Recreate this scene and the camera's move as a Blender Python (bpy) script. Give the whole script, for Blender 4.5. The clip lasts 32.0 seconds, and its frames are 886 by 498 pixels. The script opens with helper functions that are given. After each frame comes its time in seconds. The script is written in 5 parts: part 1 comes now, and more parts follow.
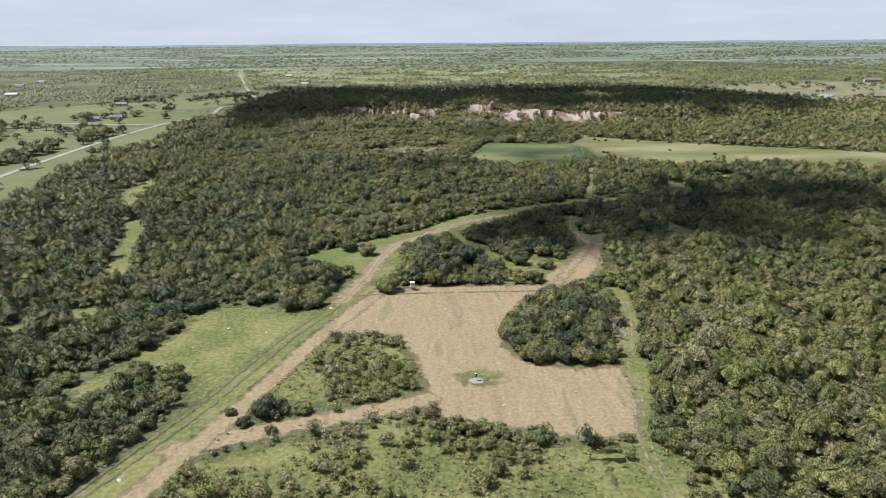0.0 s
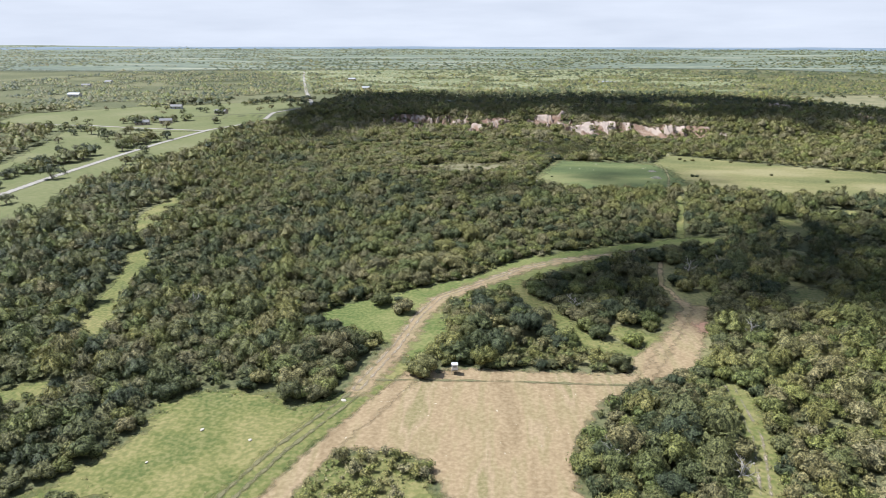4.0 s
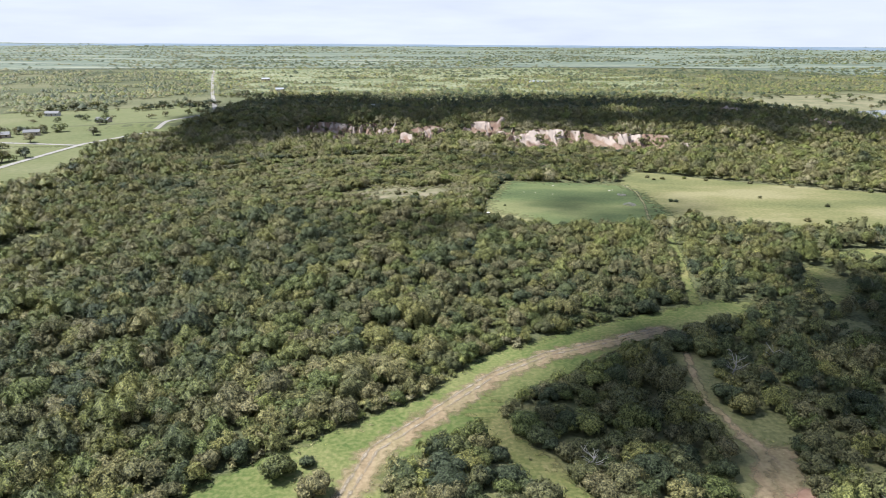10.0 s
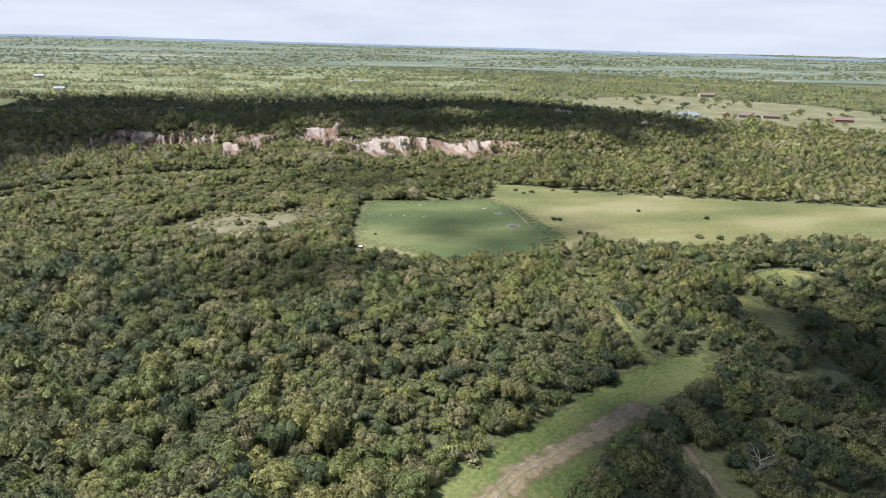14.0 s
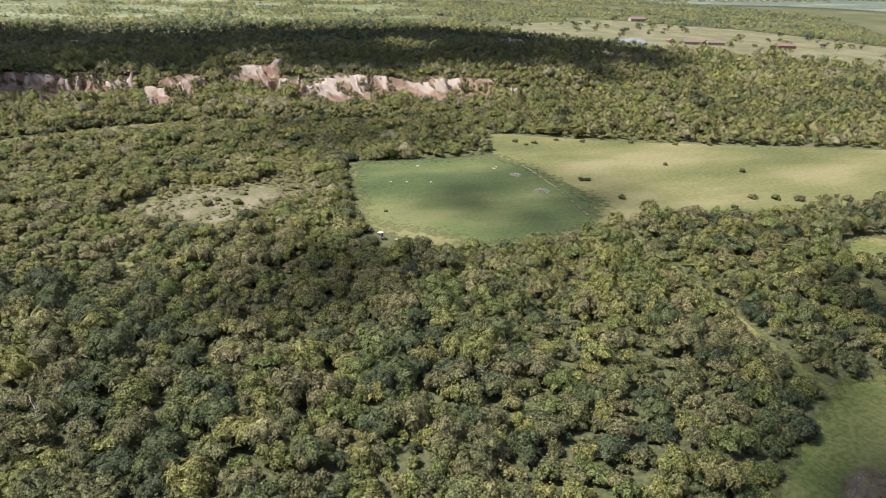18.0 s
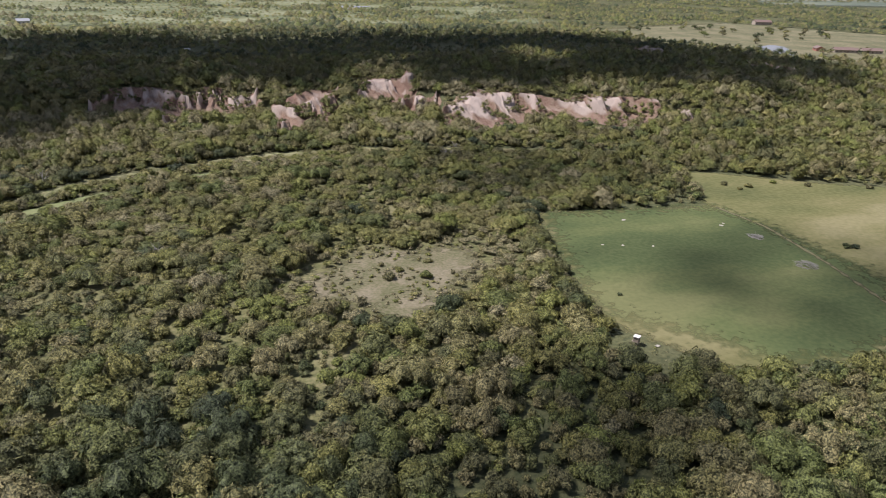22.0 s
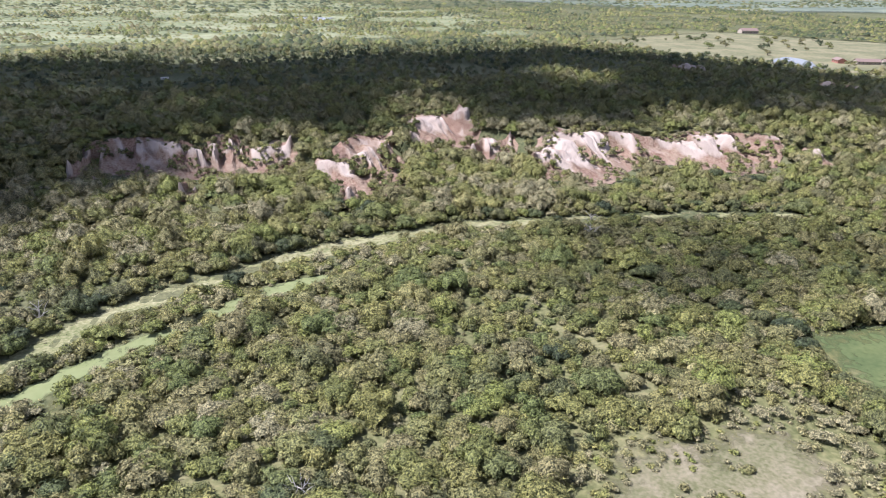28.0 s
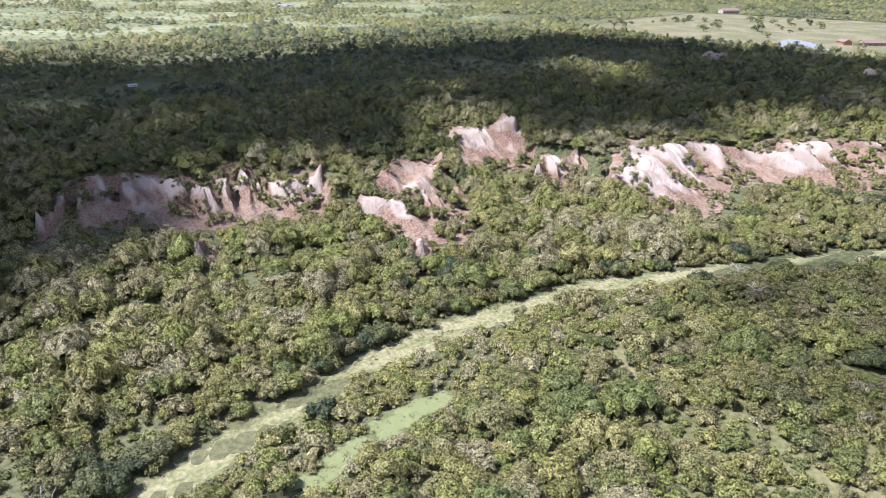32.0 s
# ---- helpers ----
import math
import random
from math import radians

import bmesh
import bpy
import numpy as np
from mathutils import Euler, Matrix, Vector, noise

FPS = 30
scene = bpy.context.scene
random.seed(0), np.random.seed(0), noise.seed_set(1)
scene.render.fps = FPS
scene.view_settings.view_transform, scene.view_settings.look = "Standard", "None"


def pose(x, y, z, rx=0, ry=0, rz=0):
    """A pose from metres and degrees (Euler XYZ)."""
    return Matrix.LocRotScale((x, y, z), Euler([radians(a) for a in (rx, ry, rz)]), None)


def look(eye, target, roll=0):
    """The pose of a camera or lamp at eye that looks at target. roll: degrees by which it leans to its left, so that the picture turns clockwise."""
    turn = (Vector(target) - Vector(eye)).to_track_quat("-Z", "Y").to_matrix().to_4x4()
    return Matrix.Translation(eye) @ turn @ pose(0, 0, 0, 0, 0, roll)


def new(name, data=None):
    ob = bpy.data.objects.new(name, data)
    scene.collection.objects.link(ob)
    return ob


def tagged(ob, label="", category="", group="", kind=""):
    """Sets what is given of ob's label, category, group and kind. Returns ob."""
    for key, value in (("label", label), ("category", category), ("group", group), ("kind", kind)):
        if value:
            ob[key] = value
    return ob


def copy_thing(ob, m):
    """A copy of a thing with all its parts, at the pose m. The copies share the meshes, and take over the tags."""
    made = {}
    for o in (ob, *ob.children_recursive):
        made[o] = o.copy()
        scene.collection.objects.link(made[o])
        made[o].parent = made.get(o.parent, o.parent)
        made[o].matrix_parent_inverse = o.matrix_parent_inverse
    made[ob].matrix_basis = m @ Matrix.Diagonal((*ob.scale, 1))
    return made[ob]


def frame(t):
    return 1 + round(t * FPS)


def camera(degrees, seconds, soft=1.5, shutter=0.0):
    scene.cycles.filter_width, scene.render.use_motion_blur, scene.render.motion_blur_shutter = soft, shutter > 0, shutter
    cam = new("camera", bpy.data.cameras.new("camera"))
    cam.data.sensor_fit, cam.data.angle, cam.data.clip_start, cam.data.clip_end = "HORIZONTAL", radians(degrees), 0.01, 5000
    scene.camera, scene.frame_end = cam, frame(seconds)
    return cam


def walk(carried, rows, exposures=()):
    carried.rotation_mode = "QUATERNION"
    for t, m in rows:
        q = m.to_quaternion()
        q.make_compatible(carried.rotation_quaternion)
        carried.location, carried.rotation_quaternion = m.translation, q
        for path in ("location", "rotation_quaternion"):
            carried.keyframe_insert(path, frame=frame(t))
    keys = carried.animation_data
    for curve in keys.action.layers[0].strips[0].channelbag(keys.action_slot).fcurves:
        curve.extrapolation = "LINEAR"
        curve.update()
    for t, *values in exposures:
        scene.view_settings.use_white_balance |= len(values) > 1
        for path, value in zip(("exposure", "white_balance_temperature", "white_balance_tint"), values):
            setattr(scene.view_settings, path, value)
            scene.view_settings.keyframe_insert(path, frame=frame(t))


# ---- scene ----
import itertools

cam = camera(64.8, 32.0, soft=0.5)
METRES, EYE, TILT, LEAN, TURN = 560.0, 83.0, 0.0, 0.0, 0.0
ROWS = [
    (0.0, 0.0, 0.0, 0.0, -0.14, -16.94, 0.47),
    (0.5, 0.0016, 0.0141, 0.0, 3.35, -16.86, 0.22),
    (1.0, 0.0031, 0.0277, 0.0, 5.06, -16.78, 0.07),
    (1.5, 0.0039, 0.0418, 0.0, 5.18, -16.71, 0.01),
    (2.0, 0.004, 0.0554, -0.0, 5.2, -16.73, 0.0),
    (2.5, 0.0039, 0.0693, -0.0001, 5.23, -16.7, -0.05),
    (3.0, 0.0036, 0.0825, -0.0003, 5.26, -16.67, -0.05),
    (3.5, 0.003, 0.096, -0.0006, 5.27, -16.64, -0.05),
    (5.5, -0.0001, 0.1491, -0.0006, 5.17, -16.63, -0.07),
    (6.0, -0.0015, 0.1627, -0.0006, 5.17, -16.62, -0.09),
    (6.5, -0.0033, 0.1767, -0.0007, 5.14, -16.57, -0.08),
    (7.0, -0.0049, 0.1901, -0.0008, 5.1, -16.59, -0.07),
    (7.5, -0.0063, 0.204, -0.0008, 4.49, -16.65, -0.08),
    (8.0, -0.0078, 0.2179, -0.0011, 2.61, -16.63, -0.06),
    (8.5, -0.0092, 0.2319, -0.0012, 1.12, -16.63, -0.03),
    (9.0, -0.0108, 0.2454, -0.0012, 0.17, -16.69, -0.16),
    (9.5, -0.0125, 0.2594, -0.0014, -0.11, -16.74, -0.28),
    (10.0, -0.0144, 0.2731, -0.0016, -0.96, -16.8, -0.29),
    (10.5, -0.0164, 0.2872, -0.0019, -2.99, -16.82, -0.31),
    (11.0, -0.0182, 0.3009, -0.002, -4.7, -16.86, -0.33),
    (11.5, -0.0206, 0.3152, -0.0022, -5.97, -16.92, -0.62),
    (12.0, -0.024, 0.3293, -0.0024, -7.23, -16.96, -0.89),
    (12.5, -0.0285, 0.344, -0.0024, -8.64, -17.0, -1.21),
    (13.0, -0.034, 0.358, -0.0027, -10.81, -16.92, -1.42),
    (13.5, -0.0408, 0.372, -0.003, -13.73, -16.8, -1.54),
    (14.0, -0.048, 0.3861, -0.0031, -16.55, -16.69, -1.67),
    (14.5, -0.0547, 0.4007, -0.0032, -18.41, -16.57, -1.68),
    (16.5, -0.0777, 0.4622, -0.0031, -25.29, -16.41, -1.67),
    (17.0, -0.0823, 0.4784, -0.0036, -25.15, -16.87, -1.72),
    (17.5, -0.0865, 0.4955, -0.0033, -24.96, -22.37, -1.9),
    (18.0, -0.0904, 0.5117, -0.0034, -24.76, -22.39, -2.01),
    (18.5, -0.0944, 0.5284, -0.0034, -24.54, -22.39, -2.11),
    (19.0, -0.0982, 0.5447, -0.0035, -24.32, -22.37, -2.13),
    (19.5, -0.1023, 0.5616, -0.0034, -24.13, -22.39, -2.18),
    (20.0, -0.1066, 0.5783, -0.0033, -23.12, -22.45, -2.17),
    (20.5, -0.111, 0.5956, -0.0035, -20.13, -22.56, -2.19),
    (21.0, -0.1153, 0.6122, -0.0035, -19.27, -22.62, -1.93),
    (21.5, -0.1205, 0.629, -0.0036, -19.16, -22.64, -1.75),
    (22.0, -0.1256, 0.6452, -0.0036, -19.01, -22.64, -1.61),
    (22.5, -0.1314, 0.6618, -0.0035, -18.87, -22.63, -1.49),
    (23.0, -0.1369, 0.6779, -0.0035, -18.75, -22.69, -1.39),
    (23.5, -0.1423, 0.6944, -0.0036, -18.61, -22.7, -1.28),
    (24.0, -0.1475, 0.7103, -0.0036, -18.51, -22.74, -1.18),
    (24.5, -0.153, 0.7266, -0.0037, -18.41, -22.72, -1.24),
    (25.0, -0.158, 0.7424, -0.0037, -18.32, -22.72, -1.28),
    (25.5, -0.1633, 0.7589, -0.0038, -18.25, -22.7, -1.26),
    (27.5, -0.1811, 0.8221, -0.0044, -22.86, -22.16, -1.49),
    (28.0, -0.1851, 0.8385, -0.0045, -24.66, -22.04, -1.45),
    (28.5, -0.1882, 0.8546, -0.0044, -27.16, -21.95, -1.35),
    (29.0, -0.1913, 0.8713, -0.0045, -27.98, -21.89, -1.37),
    (29.5, -0.1939, 0.8876, -0.0045, -27.9, -21.85, -1.45),
    (30.0, -0.1964, 0.9043, -0.0046, -27.86, -22.75, -1.47),
    (30.5, -0.1989, 0.9207, -0.0048, -27.77, -23.21, -1.38),
    (31.0, -0.2015, 0.9373, -0.0046, -27.72, -23.32, -1.27),
    (31.5, -0.2039, 0.9536, -0.0046, -27.65, -23.39, -1.16),
    (32.0, -0.2061, 0.9704, -0.0045, -29.33, -23.36, -0.86),
]
EXPOSURES = [(0.0, 0.79, 5830, 10), (3.0, 0.96, 5800, 10), (6.0, 1.14, 5800, 10), (8.0, 1.19, 5800, 10), (13.0, 1.05, 5800, 10), (17.0, 0.97, 6150, 11), (19.0, 0.89, 6210, 13), (20.2, 0.62, 6160, 18), (21.0, 0.55, 6100, 19), (22.0, 0.52, 6020, 20), (23.0, 1.01, 5920, 20), (25.0, 1.32, 5820, 21), (28.0, 1.26, 5600, 20), (30.0, 1.10, 5600, 20), (31.0, 1.17, 5600, 20), (32.0, 1.36, 5560, 20)]
walk(cam, [(t, pose(0, 0, EYE, TILT, LEAN, TURN) @ pose(METRES * x, METRES * y, METRES * z, 90 + pitch, roll, yaw)) for t, x, y, z, yaw, pitch, roll in ROWS], EXPOSURES)

# ---- sun and sky ----
SUN_ELEVATION = radians(56)
SHADE = Vector((0.94, -0.34, 0)).normalized()  # the way that shadows fall on the ground
sun_data = bpy.data.lights.new("sun", "SUN")
sun_data.energy, sun_data.angle, sun_data.color = 5.0, radians(0.53), (1.0, 0.955, 0.88)
sun = new("sun", sun_data)
sun.matrix_world = look((0, 0, 0), SHADE * math.cos(SUN_ELEVATION) - Vector((0, 0, math.sin(SUN_ELEVATION))))

world = bpy.data.worlds.new("sky")
scene.world = world
world.use_nodes = True
wn, wl = world.node_tree.nodes, world.node_tree.links
wn.clear()
w_out, w_bg, w_sky, w_mix = (wn.new("ShaderNode" + k) for k in ("OutputWorld", "Background", "TexSky", "Mix"))
w_sky.sky_type, w_sky.sun_disc = "NISHITA", False
w_sky.sun_elevation, w_sky.sun_rotation = SUN_ELEVATION, math.atan2(-SHADE.x, -SHADE.y)
w_sky.air_density, w_sky.dust_density = 1.0, 0.2
w_tc, w_map, w_noise, w_ramp, w_split, w_low, w_thin, w_tint = (wn.new("ShaderNode" + k) for k in ("TexCoord", "Mapping", "TexNoise", "ValToRGB", "SeparateXYZ", "MapRange", "Math", "MixRGB"))
w_map.inputs["Scale"].default_value = (3.0, 3.0, 22.0)
w_noise.inputs["Scale"].default_value, w_noise.inputs["Detail"].default_value = 2.2, 6.0
w_ramp.color_ramp.elements[0].position, w_ramp.color_ramp.elements[1].position = 0.08, 0.46
w_low.inputs["From Min"].default_value, w_low.inputs["From Max"].default_value = 0.12, 0.6  # more blue shows between the clouds overhead
w_low.inputs["To Min"].default_value, w_low.inputs["To Max"].default_value = -0.2, 0.34
w_thin.operation = "SUBTRACT"
w_mix.data_type = "RGBA"
w_tint.inputs["Color1"].default_value, w_tint.inputs["Color2"].default_value = (4.2, 4.35, 4.7, 1), (5.9, 5.95, 6.15, 1)  # grey undersides and bright thin cloud
wl.new(w_noise.outputs["Fac"], w_tint.inputs["Fac"])
wl.new(w_tint.outputs["Color"], w_mix.inputs["B"])
wl.new(w_tc.outputs["Generated"], w_map.inputs["Vector"])
wl.new(w_tc.outputs["Generated"], w_split.inputs["Vector"])
wl.new(w_split.outputs["Z"], w_low.inputs["Value"])
wl.new(w_map.outputs["Vector"], w_noise.inputs["Vector"])
wl.new(w_noise.outputs["Fac"], w_thin.inputs[0])
wl.new(w_low.outputs["Result"], w_thin.inputs[1])
wl.new(w_thin.outputs["Value"], w_ramp.inputs["Fac"])
wl.new(w_ramp.outputs["Color"], w_mix.inputs["Factor"])
wl.new(w_sky.outputs["Color"], w_mix.inputs["A"])
wl.new(w_mix.outputs["Result"], w_bg.inputs["Color"])
w_bg.inputs["Strength"].default_value = 0.077
wl.new(w_bg.outputs["Background"], w_out.inputs["Surface"])

# ---- number helpers ----
rng = np.random.default_rng(7)
LATTICE = rng.random(256)
SHUFFLE = rng.permutation(256)


def vnoise(x, y, size, seed=0):
    """Smooth noise in 0..1 with bumps about size metres wide."""
    x, y = np.asarray(x, float) / size + seed * 17.3, np.asarray(y, float) / size + seed * 5.7
    ix, iy = np.floor(x).astype(int), np.floor(y).astype(int)
    fx, fy = x - ix, y - iy
    fx, fy = fx * fx * (3 - 2 * fx), fy * fy * (3 - 2 * fy)
    v = lambda a, b: LATTICE[(a + SHUFFLE[b & 255]) & 255]
    return (v(ix, iy) * (1 - fx) + v(ix + 1, iy) * fx) * (1 - fy) + (v(ix, iy + 1) * (1 - fx) + v(ix + 1, iy + 1) * fx) * fy


def rough_noise(x, y, size, seed=0):
    return (vnoise(x, y, size, seed) + 0.5 * vnoise(x, y, size / 2.1, seed + 1) + 0.25 * vnoise(x, y, size / 4.3, seed + 2)) / 1.75


def smooth(a, b, v):
    t = np.clip((v - a) / (b - a), 0, 1)
    return t * t * (3 - 2 * t)


def to_line(x, y, line):
    """Distance to a polyline."""
    x, y = np.asarray(x, float), np.asarray(y, float)
    best = np.full(x.shape, 1e9)
    for (ax, ay), (bx, by) in zip(line, line[1:]):
        dx, dy = bx - ax, by - ay
        t = np.clip(((x - ax) * dx + (y - ay) * dy) / (dx * dx + dy * dy), 0, 1)
        best = np.minimum(best, np.hypot(x - ax - t * dx, y - ay - t * dy))
    return best


def in_shape(x, y, ring):
    """Distance inside a closed outline; negative outside."""
    x, y = np.asarray(x, float), np.asarray(y, float)
    inside = np.zeros(x.shape, bool)
    for (ax, ay), (bx, by) in zip(ring, ring[1:] + ring[:1]):
        if ay != by:
            inside ^= ((ay > y) != (by > y)) & (x < (bx - ax) * (y - ay) / (by - ay) + ax)
    d = to_line(x, y, ring + ring[:1])
    return np.where(inside, d, -d)


# ---- plan: where the land is open, in metres ----
MOWN_FIELD = [(-26, 222), (-9, 227), (36, 228), (36, 236), (50, 256), (62, 280), (68, 280), (60, 255), (52, 232), (40, 226), (26, 214), (18, 196), (16, 178), (22, 168), (34, 164), (46, 166), (46, 150), (42, 134), (34, 131), (20, 135), (0, 138), (-4, 154), (-8, 174), (-16, 188), (-34, 188)]
DIAGONAL = [(-92, 60), (-63, 113), (-52, 146), (-40, 187), (-30, 212), (-24, 226)]
SIDE_STRIP = [(-57, 128), (-44, 134), (-24, 141), (-4, 149)]
RUT_TRACK = [(-34, 214), (-28, 240), (-25, 262), (-20, 280), (-6, 297), (8, 314), (24, 326), (44, 335), (60, 343), (78, 356), (92, 362)]
EAST_TRACK = [(58, 224), (57, 200), (51, 176), (47, 152), (43, 134), (42, 118), (44, 60)]
EAST_PATH = [(38, 226), (47, 246), (60, 275), (60, 284)]
EAST_TRAIL = [(60, 280), (59, 290), (57, 300), (59, 312), (61, 322), (63, 332), (67, 342)]
WEST_MEADOW = [(-77, 189), (-79, 203), (-70, 210), (-57, 210), (-45, 203), (-38, 212), (-35, 206), (-46, 174), (-56, 148), (-61, 148), (-64, 161), (-73, 168), (-80, 165), (-88, 147), (-93, 156), (-86, 168)]
TRACK_MEADOW = [(-58, 258), (-49, 272), (-28, 288), (-8, 304), (6, 325), (30, 340), (66, 358), (84, 366), (97, 366), (88, 353), (66, 340), (44, 327), (16, 304), (2, 290), (-18, 272), (-14, 248), (-22, 230), (-36, 246)]
HAY_FIELD = [(19, 490), (24, 520), (37, 566), (60, 563), (102, 557), (112, 580), (121, 602), (170, 568), (230, 540), (290, 515), (420, 455), (470, 420), (330, 430), (225, 446), (182, 450), (150, 453), (112, 466), (90, 463), (67, 457), (35, 463)]
BARE_GLADE = [(-49, 529), (-40, 538), (-30, 546), (-19, 548), (-17, 541), (-4, 545), (2, 540), (0, 530), (-7, 523), (-17, 512), (-25, 505), (-34, 502), (-33, 512), (-40, 518), (-48, 524)]
CREEK = [(-260, 540), (-190, 585), (-134, 622), (-112, 641), (-84, 653), (-62, 661), (-40, 665), (0, 666), (36, 658), (84, 646), (114, 634), (124, 606)]
SLOUGH = [(-170, 575), (-140, 600), (-112, 617), (-88, 630), (-71, 641), (-47, 647), (-27, 652), (-8, 650)]
SLOUGH_PARTS = [[(-172, 574), (-140, 600), (-113, 619)], [(-111, 620), (-98, 626)], [(-93, 629), (-79, 636)], [(-73, 638), (-60, 642)]]
CUT_LINE = [(78, 364), (84, 391), (91, 420), (97, 452)]
FIELD_LINE = [(33, 566), (26, 590), (21, 610)]
ROAD = [(-262, 250), (-281, 449), (-287, 540), (-288, 626), (-283, 712), (-262, 780), (-228, 880), (-330, 1210), (-470, 1680), (-700, 2500)]
SIDE_ROAD = [(-284, 704), (-351, 717), (-420, 735), (-520, 740)]
ROAD_VERGE = [(-215, 300), (-230, 380), (-249, 430), (-248, 500), (-238, 570), (-250, 640), (-262, 700), (-330, 740), (-420, 700), (-380, 600), (-350, 520), (-340, 430), (-330, 300)]
WEST_PASTURE = [(-262, 700), (-232, 800), (-215, 870), (-250, 960), (-330, 1000), (-460, 960), (-560, 840), (-520, 700), (-420, 690)]
FAR_PASTURE = [(403, 1185), (530, 1236), (717, 1283), (840, 1100), (850, 840), (640, 690), (580, 790), (495, 905), (489, 978), (450, 1025), (430, 1110)]
FLATS = [(-300, 1190), (-120, 1230), (150, 1230), (400, 1280), (520, 1700), (300, 2300), (-200, 2500), (-700, 2000), (-420, 1500)]
LUSH_GRASS = [(21, 500), (28, 530), (40, 564), (60, 562), (104, 556), (108, 534), (109, 505), (109, 486), (92, 466), (68, 459), (46, 464), (38, 478), (25, 490)]
THICKETS = [[(-37, 185), (-16, 189), (-5, 168), (-4, 155), (-25, 145), (-50, 146)], [(-62, 118), (-44, 128), (-24, 136), (-4, 145), (0, 134), (20, 131), (46, 128), (60, 100), (0, 76), (-74, 80)],
            [(-170, 560), (-134, 612), (-100, 640), (-60, 657), (-10, 662), (24, 658), (0, 645), (-50, 639), (-90, 622), (-140, 580)], [(-60, 530), (-40, 552), (0, 556), (22, 552), (14, 530), (-10, 512), (-30, 500), (-46, 510)],
            [(-2, 232), (2, 244), (30, 240), (30, 230)]]
FLATS_PATH = [(-200, 985), (-83, 1008), (-4, 1034), (88, 1078), (130, 1140), (169, 1218)]
FLATS_ROAD = [(-900, 1480), (-176, 1567), (94, 1601), (539, 1768), (1100, 1990)]
GULLIES = [[(-124, 766), (-117, 790), (-105, 800), (-93, 796), (-83, 786), (-74, 782), (-60, 793), (-52, 776), (-42, 776), (-36, 764), (-41, 752), (-52, 750), (-67, 750), (-83, 752), (-95, 762), (-111, 768)],
           [(-34, 742), (-16, 756), (-6, 776), (2, 770), (6, 744), (2, 728), (-2, 718), (-15, 709), (-24, 710), (-32, 724)],
           [(18, 776), (34, 812), (48, 808), (58, 794), (58, 774), (50, 760), (32, 756), (24, 766)], [(36, 744), (50, 760), (60, 750), (58, 734), (44, 732)],
           [(50, 714), (66, 734), (86, 752), (100, 748), (116, 738), (126, 728), (142, 726), (160, 724), (174, 712), (178, 694), (168, 686), (147, 678), (134, 684), (128, 700), (112, 708), (102, 706), (88, 696), (66, 688), (54, 700)],
           [(192, 693), (191, 675), (176, 673), (184, 690)], [(-38, 698), (-32, 706), (-24, 703), (-29, 694)], [(-94, 724), (-88, 732), (-80, 730), (-84, 721)], [(286, 880), (300, 912), (318, 908), (320, 876)],
           [(330, 800), (346, 826), (384, 806), (376, 790)]]
GLADES = [[(128, 380), (132, 402), (139, 404), (141, 384), (134, 370), (122, 362)], [(92, 290), (106, 304), (114, 296), (104, 282)], [(150, 420), (176, 426), (184, 410), (160, 404)]]
SCRUB_FLOOR = [(-165, 500), (-160, 570), (-110, 612), (-60, 640), (0, 646), (60, 640), (110, 610), (60, 570), (24, 560), (14, 500), (-10, 470), (-90, 460)]
OAK_FLOOR = [(-6, 232), (4, 284), (24, 312), (60, 334), (120, 352), (150, 320), (130, 260), (80, 226), (40, 232)]
WEEDY = [[(-62, 118), (-44, 127), (-24, 135), (-4, 144), (0, 134), (20, 130), (46, 127), (60, 100), (0, 76), (-70, 84)], [(48, 136), (64, 128), (76, 108), (60, 96), (36, 110), (30, 128)], [(-24, 110), (6, 128), (30, 126), (14, 98), (-20, 90)], [(-37, 184), (-17, 187), (-7, 167), (-6, 156), (-25, 147), (-48, 148)]]
GLADE_LINES = [[(-160, 348), (-174, 385), (-178, 442)], [(-118, 238), (-129, 270), (-136, 298), (-146, 320)], [(-138, 182), (-114, 206)], [(4, 298), (9, 281), (17, 265), (25, 248), (38, 240)], [(36, 256), (44, 250)]]
BLUFF = [(-900, 810), (-250, 800), (-130, 785), (-85, 780), (-50, 778), (-36, 750), (-18, 738), (8, 752), (24, 790), (46, 792), (60, 752), (74, 722), (104, 732), (140, 716), (172, 694), (230, 690), (330, 720), (900, 760)]


def gully_depth(x, y, ring):
    """Distance inside a gully's ragged outline."""
    return in_shape(x, y, ring) + 9 * (rough_noise(x, y * 0.7, 8, 51) - 0.56)


def lie(x, y):
    """The lie of the land: flat, a creek's dip, a low bluff, and far rises towards the horizon."""
    x, y = np.asarray(x, float), np.asarray(y, float)
    z = 0.9 * (rough_noise(x, y, 120, 3) - 0.5)
    edge = np.interp(x, *zip(*BLUFF)) + 8 * (vnoise(x, y, 25, 4) - 0.5)
    up = smooth(-15, 12, y - edge) * smooth(-420, -200, x) * (1 - smooth(260, 460, x))
    z += 8.5 * up * (1 - smooth(930, 1500, y))
    z -= 1.1 * np.exp(-(to_line(x, y, CREEK) / 9) ** 2)
    r = np.hypot(x, y - 250)
    far = np.clip((r - 1400) / 3500, 0, 1.3)
    return z + 34 * far ** 1.25 + 9 * far * (rough_noise(x, y, 900, 5) - 0.5)


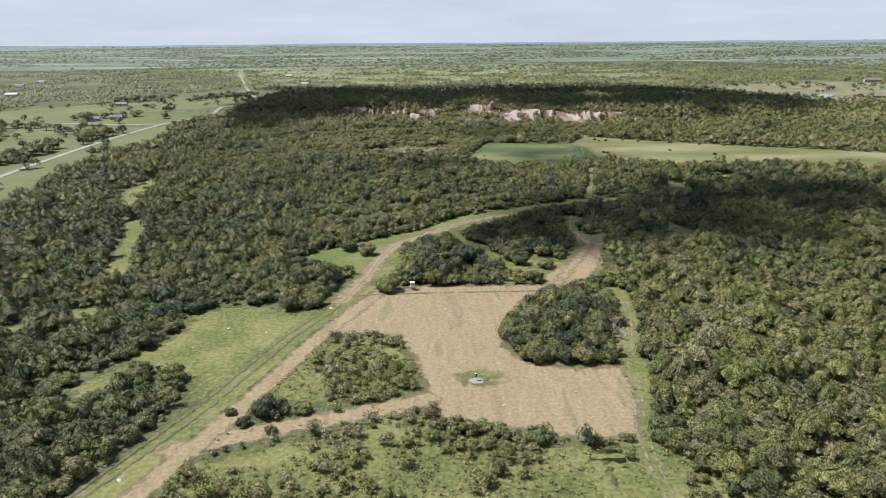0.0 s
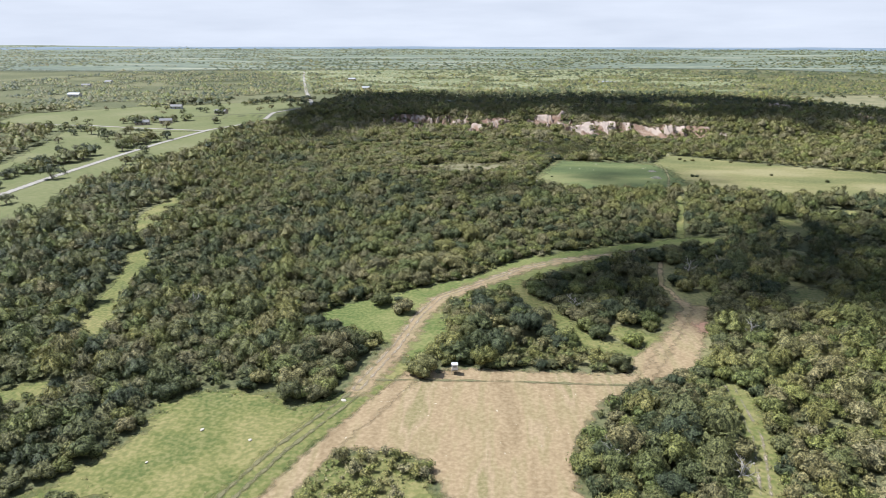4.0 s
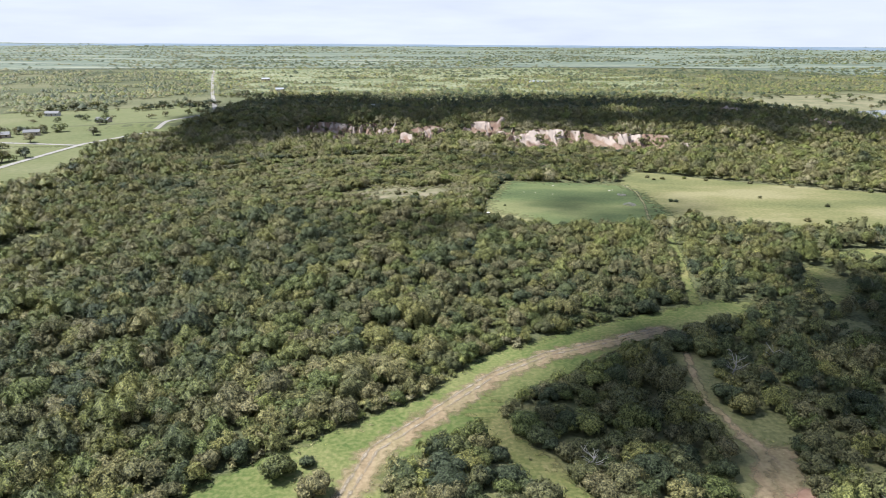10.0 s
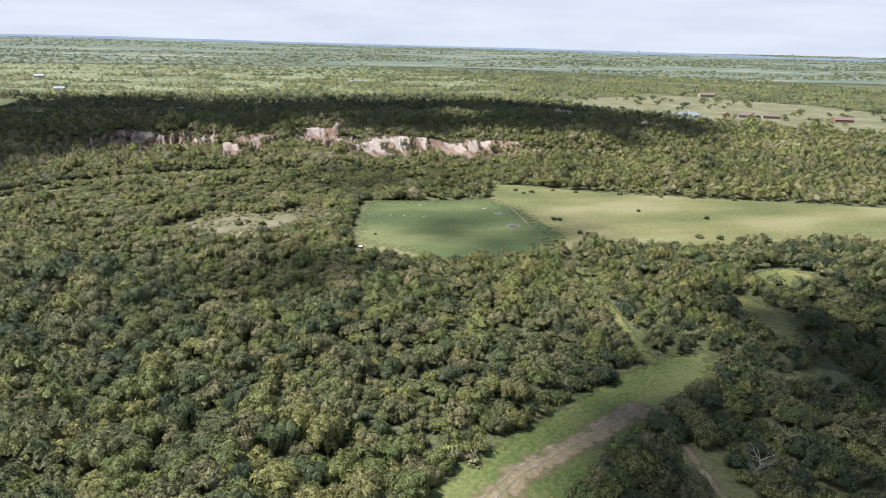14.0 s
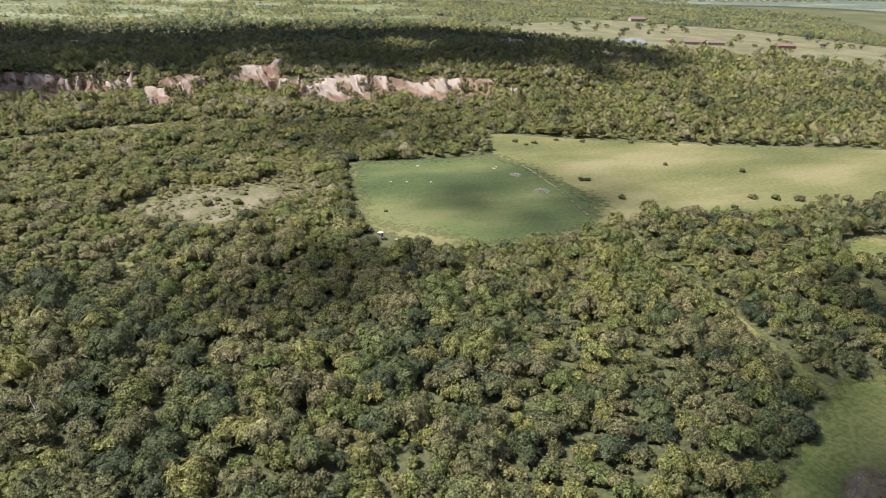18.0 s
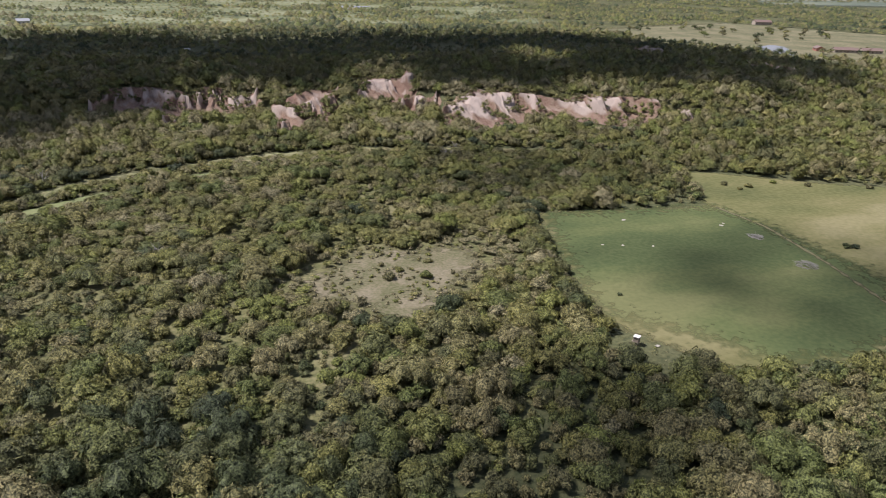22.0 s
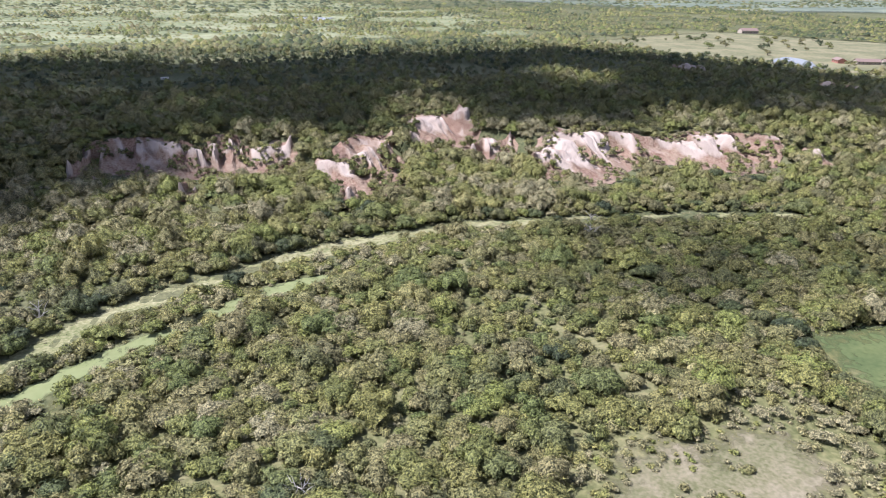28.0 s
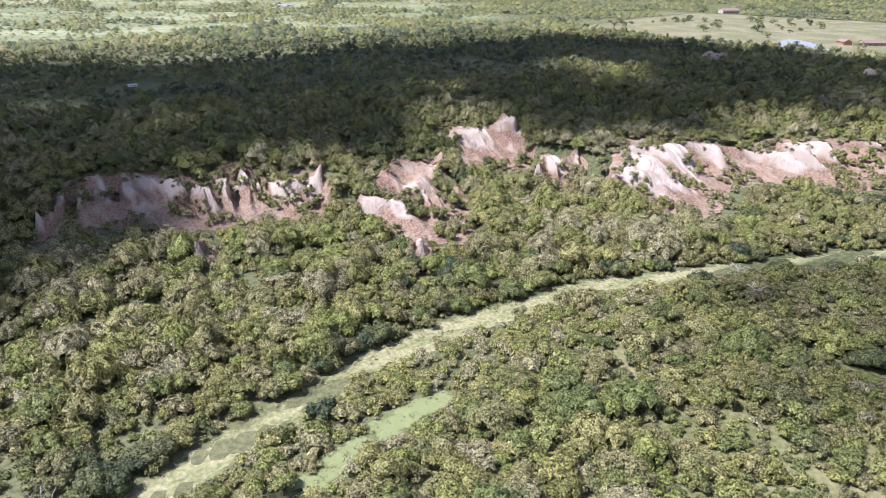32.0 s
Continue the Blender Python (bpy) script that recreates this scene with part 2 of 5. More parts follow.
def height(x, y):
    """The ground: the lie of the land with the gullies cut out of it."""
    x, y = np.atleast_1d(np.asarray(x, float)), np.atleast_1d(np.asarray(y, float))
    z = lie(x, y)
    k = (y > 680) & (y < 930) & (abs(x) < 420)
    if k.any():
        deep = np.max([smooth(-0.8, 2.2, gully_depth(x[k], y[k], ring)) for ring in GULLIES], axis=0)
        z[k] -= 9 * deep
    return z if z.size > 1 else z[0]


# ---- materials ----
def material(name):
    m = bpy.data.materials.new(name)
    m.use_nodes = True
    return m, m.node_tree.nodes, m.node_tree.links, m.node_tree.nodes["Principled BSDF"]


def noise_at(nodes, links, scale, detail=5.0, coords="Object", stretch=None):
    tc, n = nodes.new("ShaderNodeTexCoord"), nodes.new("ShaderNodeTexNoise")
    n.inputs["Scale"].default_value, n.inputs["Detail"].default_value = scale, detail
    if stretch:
        mp = nodes.new("ShaderNodeMapping")
        mp.inputs["Rotation"].default_value, mp.inputs["Scale"].default_value = stretch
        links.new(tc.outputs[coords], mp.inputs["Vector"])
        links.new(mp.outputs["Vector"], n.inputs["Vector"])
    else:
        links.new(tc.outputs[coords], n.inputs["Vector"])
    return n.outputs["Fac"]


def ramp(nodes, links, fac, stops):
    r = nodes.new("ShaderNodeValToRGB")
    while len(r.color_ramp.elements) < len(stops):
        r.color_ramp.elements.new(0.5)
    for e, (p, c) in zip(r.color_ramp.elements, stops):
        e.position, e.color = p, (*c, 1)
    links.new(fac, r.inputs["Fac"])
    return r.outputs["Color"]


def blend(nodes, links, a, b, fac, mode="MIX"):
    m = nodes.new("ShaderNodeMix")
    m.data_type, m.blend_type = "RGBA", mode
    for key, v in (("A", a), ("B", b), ("Factor", fac)):
        if isinstance(v, bpy.types.NodeSocket):
            links.new(v, m.inputs[key])
        elif key == "Factor":
            m.inputs[0].default_value = v
        else:
            m.inputs[key].default_value = (*v, 1)
    return m.outputs["Result"]


def soil(name, broad, fine, broad_scale=0.02, fine_scale=0.6, mixing=0.5, rough=0.95, bump=0.25, faded=False, stretch=None, extra=None, caps=None):
    """Ground cover: broad patches and fine grain; faded: thins out unevenly towards its border."""
    m, n, l, p = material(name)
    a = ramp(n, l, noise_at(n, l, broad_scale, 6.0, stretch=stretch), broad)
    fine_fac = noise_at(n, l, fine_scale, 8.0)
    col = blend(n, l, a, ramp(n, l, fine_fac, fine), mixing)
    if extra:
        scale, stops, amount = extra
        spots = ramp(n, l, noise_at(n, l, scale, 3.0), [(stops[0], (0, 0, 0)), (stops[1], (1, 1, 1))])
        col = blend(n, l, col, amount, spots)
    if caps:  # pale weathered crests
        crest = n.new("ShaderNodeAttribute")
        crest.attribute_name = "tone"
        col = blend(n, l, col, caps, ramp(n, l, crest.outputs["Fac"], [(0.45, (0, 0, 0)), (0.9, (1, 1, 1))]))
    l.new(col, p.inputs["Base Color"])
    p.inputs["Roughness"].default_value = rough
    p.inputs["Specular IOR Level"].default_value = 0.15
    b = n.new("ShaderNodeBump")
    b.inputs["Strength"].default_value, b.inputs["Distance"].default_value = bump, 0.5
    l.new(fine_fac, b.inputs["Height"])
    l.new(b.outputs["Normal"], p.inputs["Normal"])
    if faded:
        at = n.new("ShaderNodeAttribute")
        at.attribute_name = "inward"
        add = n.new("ShaderNodeMath")
        l.new(at.outputs["Fac"], add.inputs[0])
        l.new(noise_at(n, l, 0.35, 6.0), add.inputs[1])
        cover = ramp(n, l, add.outputs[0], [(0.62, (0, 0, 0)), (0.95, (1, 1, 1))])
        clear, mix = n.new("ShaderNodeBsdfTransparent"), n.new("ShaderNodeMixShader")
        l.new(cover, mix.inputs[0])
        l.new(clear.outputs[0], mix.inputs[1])
        l.new(p.outputs[0], mix.inputs[2])
        l.new(mix.outputs[0], n["Material Output"].inputs["Surface"])
    return m


M_GROUND = soil("undergrowth", [(0.36, (0.050, 0.060, 0.026)), (0.5, (0.080, 0.086, 0.038)), (0.62, (0.135, 0.128, 0.066))], [(0.34, (0.028, 0.036, 0.017)), (0.64, (0.135, 0.130, 0.062))], 0.006, 0.9, bump=0.8)
M_MEADOW = soil("meadow_grass", [(0.40, (0.074, 0.092, 0.026)), (0.5, (0.112, 0.118, 0.036)), (0.60, (0.172, 0.156, 0.062))], [(0.38, (0.058, 0.074, 0.022)), (0.5, (0.116, 0.116, 0.040)), (0.64, (0.196, 0.170, 0.076))], 0.07, 0.9, faded=True, bump=0.35)
M_MOWN = soil("mown_dry_ground", [(0.38, (0.165, 0.120, 0.068)), (0.47, (0.225, 0.166, 0.098)), (0.54, (0.178, 0.146, 0.074)), (0.60, (0.240, 0.180, 0.112)), (0.66, (0.132, 0.122, 0.052))], [(0.36, (0.135, 0.098, 0.054)), (0.5, (0.212, 0.160, 0.092)), (0.64, (0.300, 0.236, 0.146))], 0.16, 1.1, mixing=0.38, faded=True, bump=0.3, stretch=((0, 0, 0.35), (1, 0.14, 1)), extra=(0.9, (0.70, 0.76), (0.36, 0.315, 0.235)))
# Broad dark blotches: mottled hay, plus soft cloud shade put into the colour.
M_HAY = soil("hay_grass", [(0.38, (0.063, 0.075, 0.025)), (0.46, (0.105, 0.108, 0.039)), (0.54, (0.147, 0.136, 0.057)), (0.63, (0.214, 0.188, 0.098))], [(0.36, (0.093, 0.095, 0.035)), (0.64, (0.182, 0.168, 0.077))], 0.026, 0.55, mixing=0.38, faded=True, bump=0.15, stretch=((0, 0, 0.55), (0.45, 1, 1)))
# The grass's own green, its darker tones partly painted-in cloud shade.
M_LUSH = soil("lush_grass", [(0.38, (0.040, 0.056, 0.020)), (0.49, (0.059, 0.080, 0.029)), (0.56, (0.094, 0.110, 0.040)), (0.65, (0.165, 0.161, 0.068))], [(0.36, (0.046, 0.063, 0.024)), (0.64, (0.101, 0.114, 0.046))], 0.028, 0.7, mixing=0.4, faded=True, bump=0.25, stretch=((0, 0, 0.3), (0.5, 1, 1)))
M_DIRT = soil("pale_dirt", [(0.3, (0.200, 0.160, 0.112)), (0.7, (0.264, 0.220, 0.160))], [(0.3, (0.160, 0.128, 0.088)), (0.7, (0.296, 0.256, 0.196))], 0.15, 1.2, faded=True)
M_CALICHE = soil("white_gravel", [(0.3, (0.196, 0.180, 0.152)), (0.7, (0.252, 0.235, 0.206))], [(0.3, (0.165, 0.150, 0.128)), (0.7, (0.285, 0.268, 0.238))], 0.1, 1.5, faded=True)
M_CLAY = soil("eroded_clay", [(0.40, (0.215, 0.142, 0.094)), (0.47, (0.165, 0.090, 0.058)), (0.53, (0.230, 0.165, 0.114)), (0.60, (0.145, 0.076, 0.050))], [(0.38, (0.105, 0.070, 0.050)), (0.62, (0.280, 0.215, 0.165))], 0.10, 1.4, bump=1.0, stretch=((0, 0, 0), (1, 0.3, 1)), caps=(0.33, 0.27, 0.225))
M_CREEK = soil("creek_grass", [(0.40, (0.120, 0.128, 0.052)), (0.5, (0.185, 0.178, 0.085)), (0.6, (0.255, 0.232, 0.130))], [(0.36, (0.085, 0.095, 0.040)), (0.5, (0.175, 0.170, 0.082)), (0.66, (0.30, 0.272, 0.165))], 0.25, 1.1, faded=True, bump=0.6, stretch=((0, 0, -0.45), (0.2, 1, 1)))
M_BARE = soil("bare_glade_soil", [(0.40, (0.098, 0.098, 0.044)), (0.5, (0.138, 0.124, 0.068)), (0.6, (0.210, 0.176, 0.120))], [(0.36, (0.082, 0.084, 0.038)), (0.64, (0.196, 0.168, 0.108))], 0.12, 1.2, faded=True, bump=0.4)
M_SCRUB = soil("dry_scrub_grass", [(0.38, (0.088, 0.092, 0.036)), (0.5, (0.132, 0.128, 0.054)), (0.62, (0.180, 0.162, 0.082))], [(0.36, (0.060, 0.068, 0.026)), (0.64, (0.190, 0.172, 0.084))], 0.05, 0.8, faded=True, bump=0.6)
M_VERGE = soil("fresh_green_grass", [(0.40, (0.064, 0.090, 0.023)), (0.5, (0.096, 0.114, 0.033)), (0.60, (0.150, 0.150, 0.056))], [(0.38, (0.050, 0.072, 0.019)), (0.5, (0.100, 0.114, 0.036)), (0.64, (0.168, 0.158, 0.066))], 0.05, 0.9, faded=True, bump=0.35)
M_RUT = soil("dark_rut_grass", [(0.3, (0.095, 0.095, 0.045)), (0.7, (0.13, 0.12, 0.062))], [(0.3, (0.085, 0.082, 0.04)), (0.7, (0.15, 0.13, 0.072))], 0.1, 1.0, faded=True)
M_RED = soil("red_soil", [(0.3, (0.23, 0.125, 0.085)), (0.7, (0.27, 0.17, 0.115))], [(0.3, (0.19, 0.11, 0.075)), (0.7, (0.30, 0.20, 0.14))], 0.1, 1.0, faded=True)
M_SLOUGH = soil("slough_grass", [(0.3, (0.135, 0.155, 0.062)), (0.7, (0.175, 0.19, 0.085))], [(0.3, (0.13, 0.145, 0.06)), (0.7, (0.18, 0.19, 0.09))], 0.1, 0.6, faded=True, bump=0.05)
M_PASTURE = soil("pasture_grass", [(0.3, (0.077, 0.094, 0.032)), (0.55, (0.114, 0.119, 0.049)), (0.75, (0.176, 0.166, 0.093))], [(0.3, (0.069, 0.081, 0.029)), (0.7, (0.139, 0.135, 0.062))], 0.012, 0.3, faded=True)
M_DRY = soil("dry_pasture", [(0.40, (0.092, 0.094, 0.046)), (0.5, (0.140, 0.132, 0.070)), (0.6, (0.200, 0.178, 0.104))], [(0.36, (0.088, 0.088, 0.046)), (0.64, (0.178, 0.162, 0.092))], 0.03, 0.25, faded=True)
# Light scrub green, greyed slightly in the colour to stand in for haze.
M_FLATS = soil("scrub_flats", [(0.40, (0.111, 0.129, 0.064)), (0.5, (0.162, 0.176, 0.091)), (0.61, (0.231, 0.232, 0.140))], [(0.36, (0.084, 0.099, 0.050)), (0.64, (0.217, 0.223, 0.125))], 0.012, 0.12, faded=True, stretch=((0, 0, 0), (0.4, 1, 1)))


def mesh_from(name, verts, faces, mats, smooth_faces=False, tone=None, inward=None, face_mats=None):
    """A mesh out of number arrays; faces all have the same number of corners."""
    verts, faces = np.asarray(verts, np.float32), np.asarray(faces, np.int32)
    me = bpy.data.meshes.new(name)
    k = faces.shape[1]
    me.vertices.add(len(verts))
    me.vertices.foreach_set("co", verts.ravel())
    me.loops.add(faces.size)
    me.loops.foreach_set("vertex_index", faces.ravel())
    me.polygons.add(len(faces))
    me.polygons.foreach_set("loop_start", np.arange(0, faces.size, k, dtype=np.int32))
    me.polygons.foreach_set("loop_total", np.full(len(faces), k, np.int32))
    me.polygons.foreach_set("use_smooth", np.full(len(faces), smooth_faces) if face_mats is None else np.asarray(face_mats) == 0)
    for m in mats:
        me.materials.append(m)
    if face_mats is not None:
        me.polygons.foreach_set("material_index", np.asarray(face_mats, np.int32))
    for key, values in (("tone", tone), ("inward", inward)):
        if values is not None:
            me.attributes.new(key, "FLOAT", "POINT").data.foreach_set("value", np.asarray(values, np.float32))
    me.update(calc_edges=True)
    return me


def sheet(xs, ys, keep, z):
    """Vertices and quads of a grid, with only the quads that keep allows."""
    gx, gy = np.meshgrid(xs, ys)
    nx = len(xs)
    i = np.arange(len(ys) * nx).reshape(len(ys), nx)
    q = np.stack([i[:-1, :-1], i[:-1, 1:], i[1:, 1:], i[1:, :-1]], -1).reshape(-1, 4)
    k = keep.ravel()
    q = q[k[q].any(1)]
    used = np.unique(q)
    back = np.full(i.size, -1)
    back[used] = np.arange(len(used))
    v = np.stack([gx.ravel(), gy.ravel(), z.ravel()], 1)[used]
    return v, back[q], used


def cover(name, distance, box, step, mat, fade, lift, label, category):
    """A patch of ground cover that lies on the land where distance(x, y) is above zero."""
    xs, ys = np.arange(box[0], box[1] + step, step), np.arange(box[2], box[3] + step, step)
    gx, gy = np.meshgrid(xs, ys)
    d = distance(gx, gy)
    v, q, used = sheet(xs, ys, d > -fade, height(gx, gy) + lift)
    ob = new(name, mesh_from(name, v, q, [mat], True, inward=np.clip(d.ravel()[used] / fade * 0.5 + 0.3, -0.4, 1.0)))
    return tagged(ob, label, category, kind="structure")


def shape_cover(name, ring, step, mat, fade, lift, label, category):
    xs, ys = zip(*ring)
    return cover(name, lambda x, y: in_shape(x, y, ring), (min(xs) - fade, max(xs) + fade, min(ys) - fade, max(ys) + fade), step, mat, fade, lift, label, category)


def line_cover(name, line, width, step, mat, fade, lift, label, category):
    xs, ys = zip(*line)
    e = width + fade
    return cover(name, lambda x, y: width / 2 - to_line(x, y, line), (min(xs) - e, max(xs) + e, min(ys) - e, max(ys) + e), step, mat, fade, lift, label, category)


# ---- the land ----
def spaced(*parts):
    return np.unique(np.concatenate([np.arange(a, b, s) for a, b, s in parts]))


land_x = spaced((-4950, -1500, 150), (-1500, -500, 40), (-500, -160, 12), (-160, 240, 4), (240, 700, 12), (700, 1500, 40), (1500, 4951, 150))
land_y = spaced((-4950, -600, 300), (-600, 60, 30), (60, 660, 8), (660, 860, 4), (860, 1300, 14), (1300, 2200, 40), (2200, 4951, 100))
gx, gy = np.meshgrid(land_x, land_y)
v, q, _ = sheet(land_x, land_y, np.ones(gx.shape, bool), height(gx, gy))
ground = tagged(new("ground", mesh_from("ground", v, q, [M_GROUND], True)), "flat dry rangeland with mottled grass and undergrowth", "ground", kind="structure")

shape_cover("scrub_floor", SCRUB_FLOOR, 4, M_SCRUB, 18, 0.04, "dry olive grass between low scrub", "grass")
shape_cover("oak_floor", OAK_FLOOR, 3, M_SCRUB, 6, 0.04, "dry grass between scattered oaks", "grass")
shape_cover("mown_field", MOWN_FIELD, 2, M_MOWN, 3, 0.10, "mown tan field with scattered pale stubble", "field")
line_cover("lane_grass", [(px - 2.5, py) for px, py in DIAGONAL], 8, 2, M_MEADOW, 3, 0.12, "strip of mown green grass along a dirt lane", "lane")
line_cover("cleared_lane", [(px + 4.5, py) for px, py in DIAGONAL], 5, 2, M_MOWN, 2.5, 0.16, "broad mown lane of dry tan ground", "lane")
line_cover("side_lane", SIDE_STRIP, 6, 2, M_MOWN, 2.5, 0.13, "narrow mown lane of dry ground between brush", "lane")
shape_cover("west_meadow", WEST_MEADOW, 3, M_MEADOW, 5, 0.07, "open green grass meadow beside a mown lane", "meadow")
shape_cover("track_meadow", TRACK_MEADOW, 3, M_VERGE, 5, 0.07, "green grass meadow along a dirt track", "meadow")
line_cover("track_verge", EAST_TRACK, 9, 2, M_MEADOW, 4, 0.06, "rank grass along a pair of wheel ruts", "grass")
line_cover("worn_lane", [(px + 0.6, py - 0.8) for px, py in RUT_TRACK[:9]], 5.4, 2, M_MOWN, 4, 0.15, "worn lane of bare tan soil through grass", "lane")
line_cover("east_path", EAST_PATH, 3.4, 2, M_MOWN, 3, 0.16, "bare reddish dirt path between oaks", "path")
line_cover("east_trail", EAST_TRAIL, 1.7, 1, M_MOWN, 1.6, 0.15, "narrow reddish dirt trail worn through oaks", "path")
shape_cover("hay_field", HAY_FIELD, 4, M_HAY, 4, 0.08, "large open field of yellow-green hay grass", "field")
shape_cover("bare_glade", BARE_GLADE, 2, M_BARE, 9, 0.08, "bare dry glade with thin pale grass", "glade")
line_cover("creek_meadow", CREEK, 8, 2, M_CREEK, 4, 0.08, "winding grassy creek bottom with pale green grass", "meadow")
for line in SLOUGH_PARTS:
    line_cover("slough", line, 6.5, 1.5, M_SLOUGH, 3.5, 0.13, "smooth narrow strip of pale green grass", "meadow")
shape_cover("lush_grass", LUSH_GRASS, 3, M_LUSH, 13, 0.14, "lush dark green grass plot in a hay field", "field")
line_cover("plot_line", [(104, 557), (107, 534), (103, 505), (96, 474)], 1.2, 1, M_RUT, 1.0, 0.2, "dark strip of rank grass between two plots", "grass strip")
line_cover("lane_rut", [(-86, 84), (-71, 113), (-58, 146), (-46, 186), (-35, 212)], 0.7, 0.8, M_RUT, 0.8, 0.24, "dark wheel rut along a mown lane", "rut")
line_cover("lane_rut", [(-83, 84), (-68, 113), (-55, 146), (-43, 186), (-33, 210)], 0.7, 0.8, M_RUT, 0.8, 0.26, "dark wheel rut along a mown lane", "rut")
line_cover("field_rut", [(-30, 219), (0, 221), (36, 222), (56, 222)], 0.8, 0.8, M_RUT, 0.8, 0.2, "dark wheel rut across a mown field", "rut")
cover("red_patch", lambda x, y: 5.5 - np.hypot(x - 65, y - 261), (56, 74, 252, 270), 1, M_RED, 3, 0.22, "round patch of bare red soil", "soil")
cover("green_ring", lambda x, y: 3.0 - np.hypot((x - 9) * 0.75, y - 160), (-6, 24, 146, 174), 1, M_MEADOW, 7, 0.2, "faint green ring of grass in a mown field", "grass")
cover("feed_pad", lambda x, y: 1.5 - np.hypot((x - 8) * 0.75, y - 158), (2, 14, 152, 164), 0.5, M_CALICHE, 0.8, 0.28, "small round pad of white gravel", "pad")
line_cover("flats_path", FLATS_PATH, 7, 3, M_PASTURE, 3, 0.25, "faint grassy path through scrub", "path")
line_cover("flats_road", FLATS_ROAD, 9, 5, M_PASTURE, 4, 0.5, "pale straight country road across flats", "road")
line_cover("cut_line", CUT_LINE, 3.5, 2, M_MEADOW, 2, 0.08, "straight grassy strip cut through the trees", "grass strip")
line_cover("field_line", FIELD_LINE, 4, 2, M_MEADOW, 2, 0.08, "narrow grassy strip cut through brush", "grass strip")
shape_cover("road_verge", ROAD_VERGE, 8, M_PASTURE, 10, 0.10, "wide grassy verge and pasture along a road", "pasture")
shape_cover("west_pasture", WEST_PASTURE, 10, M_PASTURE, 14, 0.12, "open green pasture beside the road", "pasture")
shape_cover("far_pasture", FAR_PASTURE, 12, M_DRY, 25, 0.15, "pale dry pasture dotted with trees", "pasture")
shape_cover("scrub_flats", FLATS, 25, M_FLATS, 60, 0.3, "wide light green flats of low scrub", "scrubland")
line_cover("road", ROAD, 5, 3, M_CALICHE, 1.5, 0.35, "pale gravel country road", "road")
line_cover("side_road", SIDE_ROAD, 5, 3, M_CALICHE, 1.5, 0.3, "pale gravel side road to a farm", "road")
for line in GLADE_LINES:
    line_cover("glade", line, 9, 3, M_MEADOW, 4, 0.07, "narrow grassy glade in the woods", "glade")
for ring in WEEDY:
    shape_cover("weedy_grass", ring, 3, M_MEADOW, 5, 0.07, "rank green grass between low bushes", "grass")
for ring in GLADES:
    shape_cover("glade", ring, 3, M_MEADOW, 5, 0.07, "small grassy glade in the woods", "glade")


def two_ruts(name, line, gauge, label, wide=0.42, fade=0.7):
    xs, ys = zip(*line)
    return cover(name, lambda x, y: wide - abs(to_line(x, y, line) - gauge / 2), (min(xs) - 3, max(xs) + 3, min(ys) - 3, max(ys) + 3), 0.5, M_DIRT, fade, 0.24, label, "track")


two_ruts("rut_track", RUT_TRACK[:9], 1.9, "pair of pale wheel ruts worn in dirt", 0.14, 0.8)
two_ruts("east_rut_track", EAST_TRACK, 1.9, "pair of pale wheel ruts beside oak trees", 0.08, 0.7)


# wide plain beyond the flats; distance haze is painted into its bluish colour
M_HAZE_PLAIN = soil("far_plain", [(0.40, (0.072, 0.090, 0.071)), (0.5, (0.098, 0.118, 0.085)), (0.58, (0.156, 0.170, 0.117)), (0.66, (0.240, 0.234, 0.171))], [(0.36, (0.072, 0.091, 0.071)), (0.64, (0.162, 0.175, 0.122))], 0.012, 0.03, faded=True, stretch=((0, 0, 0), (0.22, 1, 1)))
cover("far_plain", lambda x, y: np.hypot(x, y - 250) - 1950 + 500 * (vnoise(x, y, 500, 63) - 0.5), (-4800, 4800, 900, 4850), 75, M_HAZE_PLAIN, 150, 1.5, "wide plain of pastures and woods, haze put into its colour", "plain")

# far hills that close the horizon; their blue is haze put into the colour
M_HAZE_HILLS = soil("haze_tinted_hills", [(0.3, (0.10, 0.135, 0.17)), (0.7, (0.14, 0.175, 0.21))], [(0.3, (0.10, 0.13, 0.16)), (0.7, (0.15, 0.18, 0.21))], 0.004, 0.01)
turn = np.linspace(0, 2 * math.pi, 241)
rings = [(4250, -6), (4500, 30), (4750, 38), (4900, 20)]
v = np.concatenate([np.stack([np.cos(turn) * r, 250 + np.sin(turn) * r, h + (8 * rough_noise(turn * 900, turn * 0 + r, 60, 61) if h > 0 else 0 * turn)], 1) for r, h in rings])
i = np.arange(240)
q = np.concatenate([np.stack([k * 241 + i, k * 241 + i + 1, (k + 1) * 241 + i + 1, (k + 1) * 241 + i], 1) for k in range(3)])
tagged(new("backdrop_hills", mesh_from("backdrop_hills", v, q, [M_HAZE_HILLS], True)), "low wooded hills along the horizon, tinted blue for haze", "hills", kind="structure")


